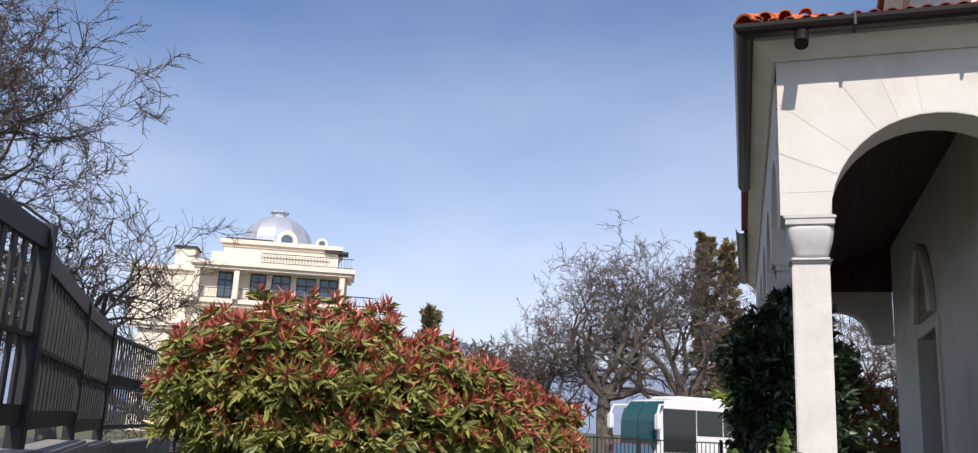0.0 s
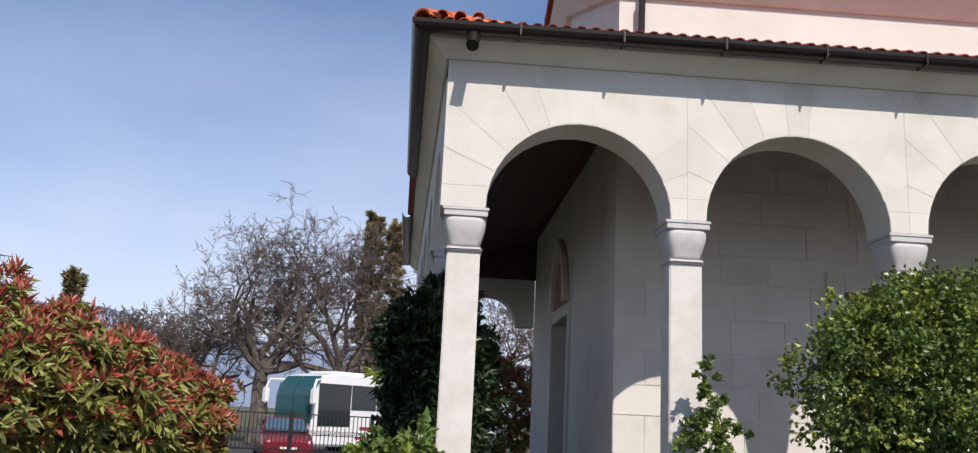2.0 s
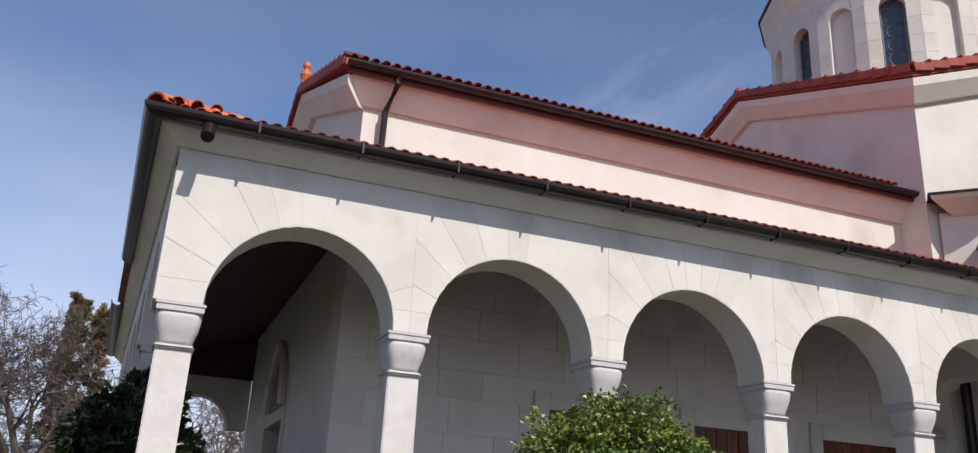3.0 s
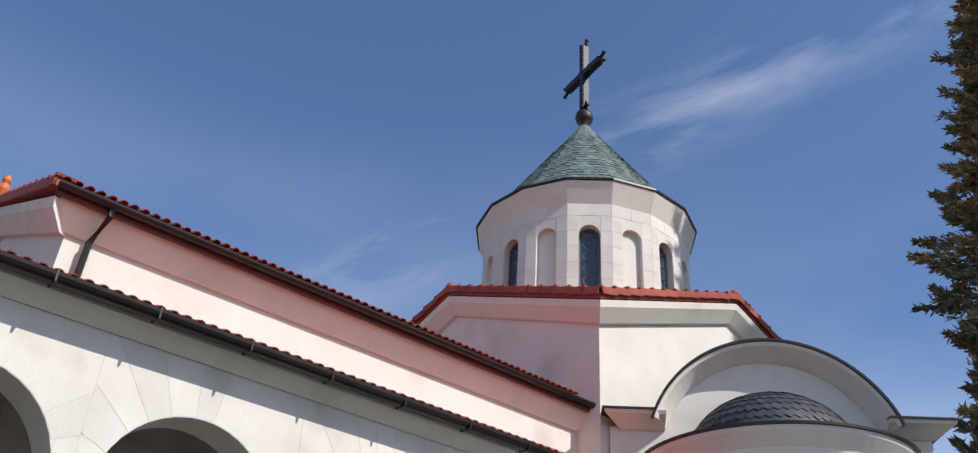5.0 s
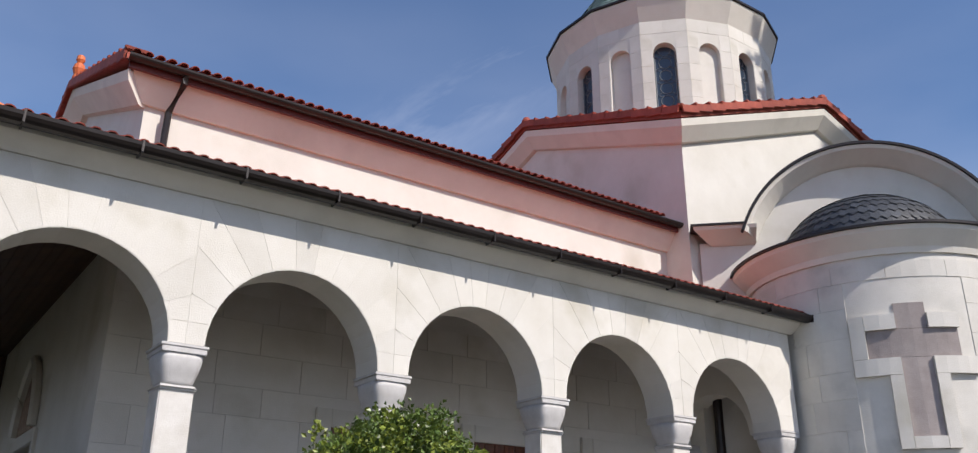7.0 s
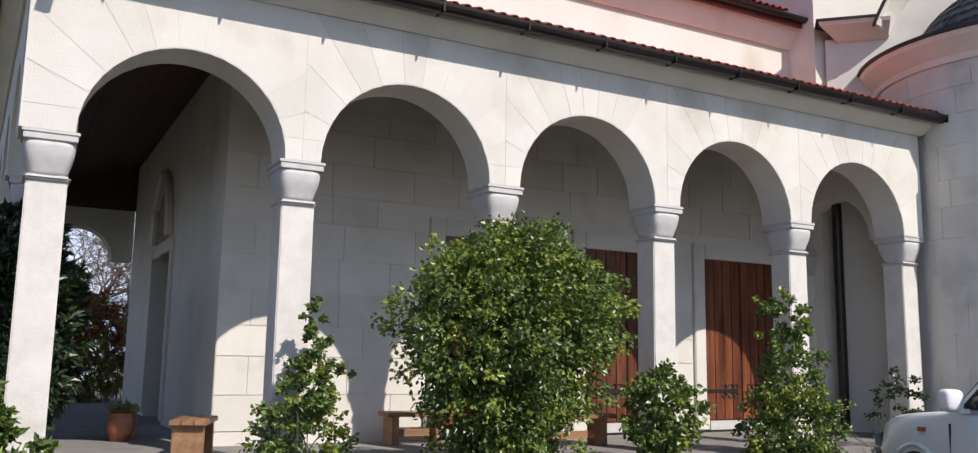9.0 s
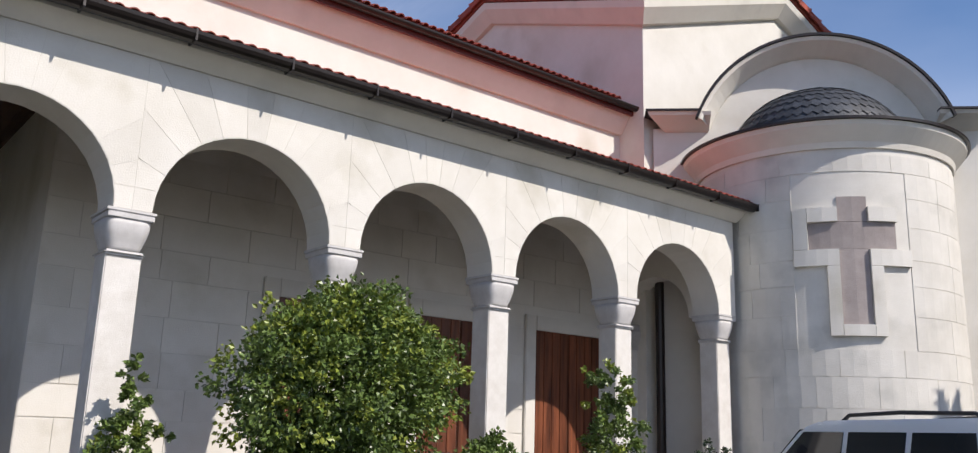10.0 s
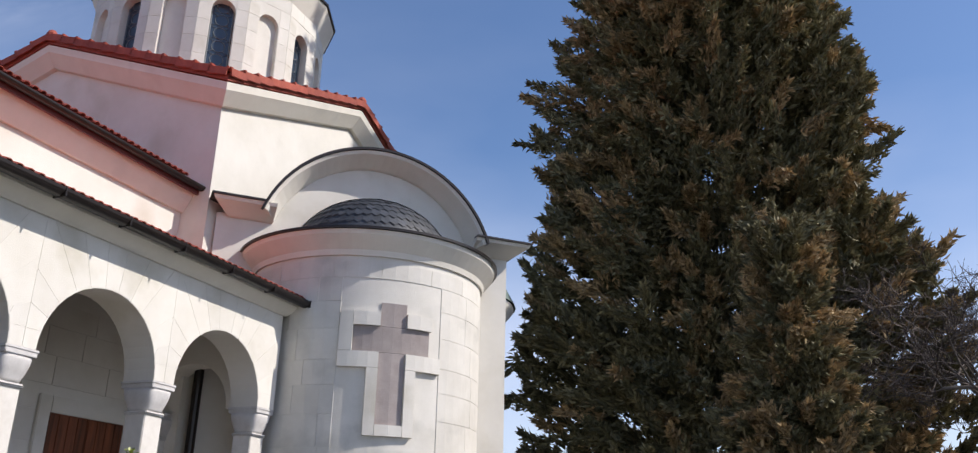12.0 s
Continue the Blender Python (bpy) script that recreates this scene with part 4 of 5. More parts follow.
# the great cypress beside the apse
def cypress(x, y, height, wx, wy, clumps, leaves, name, label, browned=0.3, spray=0.26, full=0.62):
    """A column of drooping clumps of sprays round one trunk; wx and wy are its half widths."""
    t = empty(name, x, y, 0, label=label, category="tree")
    segs = []
    limbs((0, 0, 0), (0, 0, 1), height * 0.85, wx * 0.07, 0, 0.5, 9, segs, 0.02, 0.1)
    sets = {0: ([], []), 1: ([], [])}
    for i in range(clumps):
        h = rng.uniform(0.03, 1.0)
        a = rng.uniform(0, math.tau)
        prof = min(1.0, 0.66 + h * 1.5) * (1 - h) ** full + 0.02
        wob = 1 + 0.17 * math.sin(3 * a + 7 * h) + 0.12 * math.sin(5 * a - 13 * h) + 0.08 * math.sin(9 * a + 23 * h)
        core = i % 5 < 2
        r = prof * wob * (rng.uniform(0.15, 0.72) if core else rng.uniform(0.72, 1.0))
        c = np.array((r * wx * math.cos(a), r * wy * math.sin(a), h * height))
        out = np.array((math.cos(a), math.sin(a), 0.30))
        size = min(wx, wy) * rng.uniform(0.11, 0.27) * (1.8 if core else 1)
        tip = rng.uniform(0, 1, (leaves, 1)) ** 1.4
        p = c + unit(rng.normal(size=(leaves, 3))) * rng.uniform(0, 1, (leaves, 1)) ** 0.5 * size * (1.05 - tip) * np.array((0.62, 0.62, 0.7))
        lead = unit(out + rng.normal(size=3) * 0.45 + np.array((0, 0, 0.25)))
        p = p + lead * tip * size * 1.9
        w = lead * 1.0 + rng.normal(size=(leaves, 3)) * 0.45
        k = 1 if not core and rng.uniform() < browned * (0.6 + 0.8 * (math.sin(2 * a + 5 * h) > 0)) else 0
        sets[k][0].append(p), sets[k][1].append(w)
    for k, material, nm in ((0, CYP, "crown"), (1, CYPB, "browned_foliage")):
        if sets[k][0]:
            v, f = leaf_mesh(np.concatenate(sets[k][0]), np.concatenate(sets[k][1]), spray, spray * 0.36, 0.3)
            mesh_np(nm, v, f, material, t)
    v, f = bars_mesh(segs, 6)
    mesh_np("trunk", v, f, BARK, t)
    return t


cypress(23.2, -6.55, 28.5, 2.3, 5.7, 3500, 190, "cypress_tree", "huge dark cypress with browned sprays beside the apse", 0.45, 0.25, 0.66)
cypress(16.6, -8.4, 7.6, 1.1, 1.5, 420, 200, "cypress_tree", "smaller browned cypress against the great one", 0.75, 0.18, 0.7)

cypress(-3.5, 40.7, 12.6, 0.8, 0.8, 260, 150, "cypress_tree", "slim cypress overgrown with dry ivy", 0.6, 0.3, 0.75)
cypress(-2.3, 40.4, 11.9, 0.75, 0.75, 240, 150, "cypress_tree", "slim cypress overgrown with dry ivy", 0.6, 0.3, 0.75)
cypress(-13.9, 26.0, 6.4, 0.45, 0.45, 160, 90, "cypress_tree", "narrow young cypress behind the hedge", 0.1, 0.3)


def bare_tree(x, y, z, trunk_h, trunk_r, ways, length, depth, label, spread=0.75, thin=0.012, gnarl=0.28, lean=(0, 0), fine=2):
    t = empty("bare_tree", x, y, z, label=label, category="tree")
    segs = []
    top = np.array((lean[0], lean[1], trunk_h))
    k = 6
    for i in range(k):
        segs.append((top * i / k + np.array((0.05 * math.sin(i), 0, 0)), top * (i + 1) / k + np.array((0.05 * math.sin(i + 1), 0, 0)), trunk_r * (1.25 - 0.5 * i / k), trunk_r * (1.25 - 0.5 * (i + 1) / k)))
    twigs = []
    for w in ways:
        limbs(top, w, length, trunk_r * 0.5, depth, spread, 4, twigs, gnarl, 0.12, thin)
    big = [s for s in twigs if s[2] > thin * 2.2] + segs
    small = [s for s in twigs if s[2] <= thin * 2.2]
    a, b = np.array([s[0] for s in small]), np.array([s[1] for s in small])
    for _ in range(fine):
        p = a + (b - a) * rng.uniform(0.1, 1, (len(a), 1))
        ln = np.linalg.norm(b - a, axis=1, keepdims=True)
        q = p + unit(unit(b - a) * 0.7 + rng.normal(size=a.shape) * 0.55 + np.array((0, 0, 0.15))) * ln * rng.uniform(0.5, 1.1, (len(a), 1))
        small += [(u, v, thin * 0.75, thin * 0.45) for u, v in zip(p, q)]
    v, f = bars_mesh(big, 7)
    mesh_np("trunk", v, f, BARK, t)
    v, f = bars_mesh(small, 3)
    mesh_np("fine_branch", v, f, TWIG, t, kind="stuff")
    return t


bare_tree(-8.0, 35.0, 0, 3.4, 0.42, [(-0.8, 0, 0.7), (-0.4, 0.2, 1), (0.3, 0.3, 1), (0.8, -0.2, 0.7), (-0.2, -0.5, 1), (0.9, 0.3, 0.3), (-1, 0.3, 0.2)], 3.9, 5, "bare gnarled oak across the street", thin=0.011, gnarl=0.36)
bare_tree(-4.4, 36.5, 0, 3.4, 0.40, [(-0.6, 0, 0.8), (0.4, 0.3, 1), (0.8, -0.2, 0.8), (0, -0.5, 1.1), (-1, 0.2, 0.3), (1, 0.3, 0.4), (0.1, 0.4, 1)], 4.1, 5, "bare gnarled oak across the street", thin=0.011, gnarl=0.36)
bare_tree(-10.8, 35.0, 0, 2.4, 0.28, [(-0.7, 0, 0.8), (0.5, 0.3, 1), (0.0, -0.4, 0.9), (0.9, 0, 0.4), (-0.9, 0.2, 0.3)], 2.5, 4, "small bare tree across the street", thin=0.012, fine=1)
bare_tree(-19.0, 52.0, 0, 3.6, 0.25, [(-0.5, 0, 0.8), (0.5, 0.2, 0.9), (0.0, -0.4, 1), (0.8, 0, 0.3), (-0.8, 0.2, 0.3)], 2.4, 4, "distant bare round tree", thin=0.03)
bare_tree(-14.5, 1.0, 1.0, 3.0, 0.26, [(0.9, 0.7, 0.25), (0.5, 0.9, 0.6), (0.1, 0.5, 0.9), (0.8, 0.3, 0.6), (0.5, 0.3, 1.3)], 2.6, 5, "large bare oak behind the iron fence", fine=3, thin=0.007, spread=0.6, gnarl=0.36)
bare_tree(-15.1, 1.9, 1.0, 5.2, 0.26, [(0.7, 0.3, 0.6), (0.2, 0.6, 0.8), (0.8, 0.0, 0.3), (0.3, 0.0, 1)], 2.1, 5, "tall bare oak behind the iron fence", fine=3, thin=0.007, spread=0.7, gnarl=0.36)
bare_tree(2.4, 30.0, 0, 2.6, 0.25, [(-0.6, 0, 0.8), (0.5, 0.3, 1), (0.0, -0.4, 0.9), (0.9, 0, 0.4), (-0.9, 0.2, 0.3)], 3.0, 4, "bare tree seen through the porch", thin=0.012)
bare_tree(20.5, -12.2, 0, 4.0, 0.14, [(0.2, 0.5, 0.9), (0, -0.4, 0.9), (-0.5, 0.2, 0.7), (0.4, 0.1, 1), (-0.3, -0.6, 0.5)], 2.2, 4, "thin bare tree beside the cypress", thin=0.008)
bare_tree(-14.2, 5.8, 0.6, 1.4, 0.2, [(0.6, 0.3, 0.8), (0.1, 0.6, 1), (0.8, -0.4, 0.6), (-0.3, 0, 1), (0.9, 0.6, 0.5), (0.2, -0.6, 0.9)], 2.3, 4, "bushy leafless tree behind the fence", thin=0.008, gnarl=0.36)


# ---- fences ----
def fence_run(a, b, base, h, posts, n, group, label, ornate=False, wall=None):
    a, b = Vector(a), Vector(b)
    d = (b - a)
    L = d.length
    ang = math.degrees(math.atan2(d.y, d.x))
    f = empty("iron_fence", a.x, a.y, 0, ang, label=label, category="fence", group=group)
    for i in range(posts + 1):
        x = L * i / posts
        part("post", boxes((x - 0.045, x + 0.045, -0.045, 0.045, base - 0.25, base + h + 0.06), bevel=0.006), IRON, f)
    for z, t in ((base + 0.10, 0.05 if ornate else 0.11), (base + h - 0.03, 0.035 if ornate else 0.12), (base + h * 0.48, 0.025)):
        part("rail", boxes((0, L, -0.025, 0.025, z - t / 2, z + t / 2)), IRON, f)
    wb = 0.011 if ornate else 0.03
    bar = boxes((-wb, wb, -0.009, 0.009, base + 0.13, base + h - 0.03))
    first = part("bar", bar, IRON, f)
    first.matrix_basis = Matrix.Translation((L / (n + 1), 0, 0))
    for i in range(1, n):
        o = new("bar", first.data)
        o.parent = f
        o.matrix_basis = Matrix.Translation((L * (i + 1) / (n + 1), 0, 0))
    if ornate:
        bm = bmesh.new()
        for i in range(n):
            x = L * (i + 0.5) / (n + 1) + L / (n + 1) / 2
            r = L / (n + 1) * 0.45
            tube(bm, [(x + r * math.cos(u), 0, base + h * 0.55 + r * math.sin(u)) for u in np.linspace(0, math.tau, 9)], 0.009, 4)
        part("ring_ornament", bm, IRON, f)
    return f


FP = [(-2.6, -7.6), (-3.86, -5.31), (-5.52, -3.1), (-6.82, -1.25), (-8.75, 2.3), (-8.4, 17.4)]
HIGH = "tall black iron fence of flat bars on a low wall"
fence_run((*FP[0], 0), (*FP[1], 0), 1.56, 1.10, 1, 14, "iron fence", HIGH)
fence_run((*FP[1], 0), (*FP[2], 0), 1.53, 1.04, 1, 13, "iron fence", HIGH)
fence_run((*FP[2], 0), (*FP[3], 0), 1.46, 1.10, 1, 12, "iron fence", HIGH)
fence_run((*FP[3], 0), (*FP[4], 0), 1.42, 1.12, 1, 26, "railing", "black iron railing with ring ornaments", True)
fence_run((*FP[4], 0), (*FP[5], 0), 1.0, 1.4, 4, 80, "railing", "black iron railing with ring ornaments", True)
fence_run((*FP[5], 0), (3.2, 16.9, 0), 0.45, 1.15, 5, 100, "railing", "black iron railing with ring ornaments", True)
for p, q, z in ((FP[0], FP[1], 1.48), (FP[1], FP[2], 1.45), (FP[2], FP[3], 1.39), (FP[3], FP[4], 1.34), (FP[4], FP[5], 0.85), (FP[5], (3.2, 16.9), 0.36)):
    d = Vector((q[0] - p[0], q[1] - p[1], 0))
    bm = boxes((-0.05, d.length + 0.05, -0.16, 0.16, -0.2, z), bevel=0.02)
    tagged(part("retaining_wall", bm, CONCRETE, m=pose(p[0], p[1], 0, 0, 0, math.degrees(math.atan2(d.y, d.x)))), "stained concrete wall under the fence", "wall", kind="structure")
bm = lathe([(0.16, 0), (0.15, 0.8), (0.13, 1.3), (0.10, 1.36), (0, 1.37)], 9)
bm.transform(Matrix.Diagonal((1, 0.8, 1, 1)))
tagged(part("stone_post", bm, GREY, m=pose(-4.15, -0.9, 0)), "rough pale stone post under the bush", "post")

# ---- furniture of the porch ----
def bench(x, y, rz, w=1.1):
    h = 0.43
    b = empty("wooden_bench", x, y, FLOOR - 0.06, rz, label="heavy brown plank bench on the porch floor", category="bench", group="porch benches")
    for k in range(3):
        part("seat_plank", boxes((-w / 2, w / 2, -0.2 + k * 0.135, -0.2 + k * 0.135 + 0.125, h - 0.06, h), bevel=0.008), BENCHW, b)
    for s in (-1, 1):
        part("leg", boxes((s * w * 0.36 - 0.05, s * w * 0.36 + 0.05, -0.17, 0.17, 0, h - 0.06), bevel=0.008), BENCHW, b)
    part("stretcher", boxes((-w * 0.36, w * 0.36, -0.02, 0.02, 0.1, 0.2)), BENCHW, b)
    return b


bench(2.2, 1.6, 70, 0.9)
bench(1.75, 4.4, 85, 1.0)
bench(7.02, 1.2, 3, 1.5)
bench(5.2, 2.2, 0, 0.9)
pot = empty("flower_pot", 1.66, 3.75, FLOOR - 0.06, label="terracotta pot with a small green plant", category="pot")
part("pot_body", lathe([(0, 0), (0.14, 0), (0.22, 0.2), (0.23, 0.34), (0.18, 0.44), (0.2, 0.47), (0.17, 0.47), (0.15, 0.42), (0, 0.42)], 20), TERRA, pot, smooth=True)
p, d = lump(90, (0, 0, 0.5), (0.16, 0.16, 0.12), 0.2)
v, f = leaf_mesh(p, d + np.array((0, 0, 0.5)), 0.12, 0.04)
mesh_np("plant", v, f, LEAF, pot)
pot.scale = (0.78, 0.78, 0.78)


# ---- vehicles ----
def wheel(car, x, y, r, w=0.24):
    bm = lathe([(r * 0.62, -w / 2), (r * 0.93, -w / 2), (r, -w / 2 + 0.04), (r, w / 2 - 0.04), (r * 0.93, w / 2), (r * 0.62, w / 2), (r * 0.62, -w / 2)], 26)
    bm.transform(Matrix.Rotation(radians(90), 4, "X"))
    wh = part("wheel", bm, RUBBER, car, "black tyre", m=Matrix.Translation((x, y, r)))
    bm = lathe([(0, -0.03), (0.1, -0.04), (r * 0.5, 0.0), (r * 0.62, -0.08), (r * 0.62, 0.08), (0, 0.06)], 20)
    bm.transform(Matrix.Rotation(radians(90 if y > 0 else -90), 4, "X"))
    part("rim", bm, STEEL, wh)


def shell(sections, bm=None):
    """A body through cross-sections of equal point counts."""
    bm = bm or bmesh.new()
    rings = [[bm.verts.new(p) for p in s] for s in sections]
    k = len(rings[0])
    for a, b in zip(rings, rings[1:]):
        for j in range(k):
            bm.faces.new((a[j], b[j], b[(j + 1) % k], a[(j + 1) % k]))
    bm.faces.new(rings[0][::-1]), bm.faces.new(rings[-1])
    return bm


def section(x, hw, z0, z1, tuck=0.06, crown=0.03):
    zm = z0 + (z1 - z0) * 0.55
    return [(x, -hw + tuck, z0), (x, -hw, z0 + 0.08), (x, -hw, zm), (x, -hw + tuck * 0.6, z1 - 0.05), (x, -hw + tuck * 2, z1), (x, 0, z1 + crown), (x, hw - tuck * 2, z1), (x, hw - tuck * 0.6, z1 - 0.05), (x, hw, zm), (x, hw, z0 + 0.08), (x, hw - tuck, z0)]


suv = empty("off_road_car", 10.2, -3.83, 0.12, 72, label="white off-road car parked on the yard", category="car")
HW = 0.96
bm = shell([section(2.36, 0.72, 0.50, 0.84, 0.07), section(2.31, 0.84, 0.44, 0.98, 0.08), section(2.20, 0.91, 0.40, 1.08, 0.09), section(2.0, HW - 0.01, 0.36, 1.155, 0.09), section(1.6, HW, 0.36, 1.205, 0.09), section(1.2, HW, 0.36, 1.235, 0.08), section(0.95, HW, 0.36, 1.26, 0.06), section(-2.2, HW, 0.36, 1.27), section(-2.42, 0.9, 0.40, 1.18)])
bmesh.ops.recalc_face_normals(bm, faces=bm.faces)
part("body", bm, CARW, suv, smooth=True)
cab = [[(x, s * y, z) for x, y, z in ((0.95, 0.90, 1.25), (0.30, 0.76, 1.87), (0.0, 0.74, 1.955), (-2.2, 0.74, 1.97), (-2.4, 0.90, 1.25))] for s in (-1, 1)]
bm = bmesh.new()
L, R = [[bm.verts.new(p) for p in side] for side in cab]
for k in range(4):
    bm.faces.new((L[k], L[k + 1], R[k + 1], R[k]))
bm.faces.new(L), bm.faces.new(R[::-1]), bm.faces.new((L[4], L[0], R[0], R[4]))
bmesh.ops.bevel(bm, geom=list(bm.edges), offset=0.05, segments=2, affect="EDGES")
part("cabin", bm, CARW, suv)
def cabw(s, x0t, x1t, x0b, x1b, zb=1.29, zt=1.83):
    """A side window that lies 6 mm outside the leaning cabin side."""
    def yy(z):
        return s * (0.90 - (z - 1.25) / 0.70 * 0.16 + 0.014)
    bm = bmesh.new()
    f = [bm.verts.new((x, yy(z) + o * s, z)) for o in (0, -0.03) for x, z in ((x0b, zb), (x0t, zt), (x1t, zt), (x1b, zb))]
    for q in ((0, 1, 2, 3), (7, 6, 5, 4), (0, 4, 5, 1), (1, 5, 6, 2), (2, 6, 7, 3), (3, 7, 4, 0)):
        bm.faces.new([f[k] for k in q])
    return bm
for s in (1, -1):
    for q in ((0.20, -0.42, 0.76, -0.42), (-0.5, -1.28, -0.5, -1.28), (-1.36, -2.08, -1.36, -2.18)):
        part("side_window", cabw(s, *q), GLASSD, suv, "dark car window")
    bm = bmesh.new()
    bmesh.ops.create_icosphere(bm, subdivisions=3, radius=1)
    for v in bm.verts:  # rounded box
        q = [math.copysign(abs(c) ** 0.55, c) for c in v.co]
        v.co = Vector((0.66 + 0.10 * q[0], s * (1.09 + 0.12 * q[1]), 1.385 + 0.125 * q[2]))
    mir = part("mirror", bm, CARW, suv, smooth=True)
    part("mirror_arm", boxes((0.60, 0.70, min(s * 0.9, s * 1.05), max(s * 0.9, s * 1.05), 1.25, 1.30)), CARW, mir)
    part("roof_rail", tube(bmesh.new(), [(-0.3, s * 0.66, 1.95), (-0.4, s * 0.66, 2.01), (-1.1, s * 0.66, 2.03), (-2.0, s * 0.66, 2.01), (-2.1, s * 0.66, 1.96)], 0.022, 8), DARKT, suv)
    for x in (-0.25, -1.2):
        part("door_handle", boxes((x - 0.12, x + 0.08, s * HW - 0.01, s * HW + 0.035, 1.06, 1.11) if s > 0 else (x - 0.12, x + 0.08, -HW - 0.035, -HW + 0.01, 1.06, 1.11), bevel=0.01), CARW, suv)
    for x in (0.88, -0.46, -1.32):
        part("door_seam", boxes((x - 0.006, x + 0.006, min(s * HW * 0.98, s * (HW + 0.002)), max(s * HW * 0.98, s * (HW + 0.002)), 0.45, 1.12)), DARKT, suv)
    part("indicator", boxes((1.32, 1.42, min(s * 0.93, s * (HW + 0.01)), max(s * 0.93, s * (HW + 0.01)), 1.0, 1.05)), mat("amber_lens", (0.6, 0.13, 0.05), 0.3), suv)
    part("headlight", boxes((2.28, 2.44, min(s * 0.5, s * 0.86), max(s * 0.5, s * 0.86), 0.74, 0.92), bevel=0.02), GLASSB, suv)
    part("arch_trim", tube(bmesh.new(), [(1.48 + 0.46 * math.cos(u), s * (HW + 0.005), 0.40 + 0.44 * math.sin(u)) for u in np.linspace(0, math.pi, 12)], 0.03, 6), CARW, suv)
    for x in (1.48, -1.38):
        wheel(suv, x, s * 0.86, 0.39)
bm = bmesh.new()
f = [bm.verts.new(p) for p in ((0.86, -0.76, 1.335), (0.86, 0.76, 1.335), (0.36, 0.66, 1.815), (0.36, -0.66, 1.815))]
g = [bm.verts.new(v.co + Vector((0.045, 0, 0.045))) for v in f]
bm.faces.new(f[::-1]), bm.faces.new(g)
for k in range(4):
    bm.faces.new((f[k], f[(k + 1) % 4], g[(k + 1) % 4], g[k]))
part("windscreen", bm, GLASSD, suv)

# bus in the street
bus = empty("coach_bus", -1.35, 30.2, 0, 226, label="white touring coach with dark windows and a red stripe", category="bus")
bm = shell([section(5.35, 1.05, 0.45, 2.2), section(5.25, 1.22, 0.38, 2.5), section(4.9, 1.25, 0.35, 3.02), section(4.3, 1.25, 0.35, 3.12), section(-6, 1.25, 0.35, 3.14), section(-6.2, 1.18, 0.4, 3.0)])
part("body", bm, CARW, bus)
bm = shell([[(4.2, y, 3.12), (4.0, y * 0.9, 3.24), (1.8, y * 0.9, 3.24), (1.5, y, 3.12)] for y in (-0.8, 0.8)])
part("roof_unit", bm, CARW, bus)
bm = shell([[(5.41, y, 1.2), (5.41, y, 2.23), (5.31, y, 2.58), (4.96, y * 0.97, 3.0), (4.85, y * 0.97, 2.9), (5.2, y, 1.2)] for y in (-1.08, -0.03)])
part("windscreen", bm, GLASSG, bus, "green-tinted windscreen")
bm = shell([[(5.41, y, 1.2), (5.41, y, 2.23), (5.31, y, 2.58), (4.96, y * 0.97, 3.0), (4.85, y * 0.97, 2.9), (5.2, y, 1.2)] for y in (0.03, 1.08)])
part("windscreen", bm, GLASSG, bus, "green-tinted windscreen")
for s in (-1, 1):
    for x0, x1 in ((3.55, 5.14), (2.2, 3.5), (0.7, 2.15), (-0.8, 0.65), (-2.3, -0.85), (-3.8, -2.35), (-5.6, -3.85)):
        part("side_window", boxes((x0, x1, min(s * 1.2, s * 1.262), max(s * 1.2, s * 1.262), 1.75 if x0 < 3.5 else 1.1, 2.72)), GLASSD, bus, "dark coach window")
    part("mirror_arm", tube(bmesh.new(), [(5.0, s * 1.1, 2.85), (5.5, s * 1.45, 2.82), (5.62, s * 1.5, 2.5)], 0.05, 6), CARW, bus)
    part("mirror", boxes((5.52, 5.70, s * 1.5 - 0.14, s * 1.5 + 0.14, 1.9, 2.5), bevel=0.04), CARW, bus)
    part("stripe", boxes((0.9, 3.2, min(s * 1.2, s * 1.256), max(s * 1.2, s * 1.256), 0.62, 0.74)), RED, bus, "dark red stripe")
    part("stripe", boxes((1.0, 3.0, min(s * 1.2, s * 1.256), max(s * 1.2, s * 1.256), 0.98, 1.12)), RED, bus, "dark red stripe")
    for x in (3.1 - 0.9, -3.6):
        wheel(bus, x, s * 1.12, 0.48, 0.28)

car = empty("hatchback_car", -4.5, 20.6, 0, -75, label="dark red hatchback parked behind the railing", category="car")
bm = shell([section(1.95, 0.62, 0.4, 0.7), section(1.85, 0.76, 0.34, 0.84), section(1.0, 0.82, 0.3, 0.96), section(-1.6, 0.82, 0.3, 0.98), section(-1.8, 0.76, 0.36, 0.9)])
part("body", bm, CARR, car)
bm = bmesh.new()
L, R = [[bm.verts.new((x, s * y, z)) for x, y, z in ((1.0, 0.74, 0.95), (0.3, 0.6, 1.42), (-1.2, 0.6, 1.44), (-1.75, 0.74, 0.95))] for s in (-1, 1)]
for k in range(3):
    bm.faces.new((L[k], L[k + 1], R[k + 1], R[k]))
bm.faces.new(L), bm.faces.new(R[::-1])
bmesh.ops.bevel(bm, geom=list(bm.edges), offset=0.04, segments=2, affect="EDGES")
part("cabin", bm, CARR, car)
bm = shell([[(0.97, y, 1.0), (0.38, y * 0.86, 1.38), (0.33, y * 0.86, 1.36), (0.9, y, 0.98)] for y in (-0.66, 0.66)])
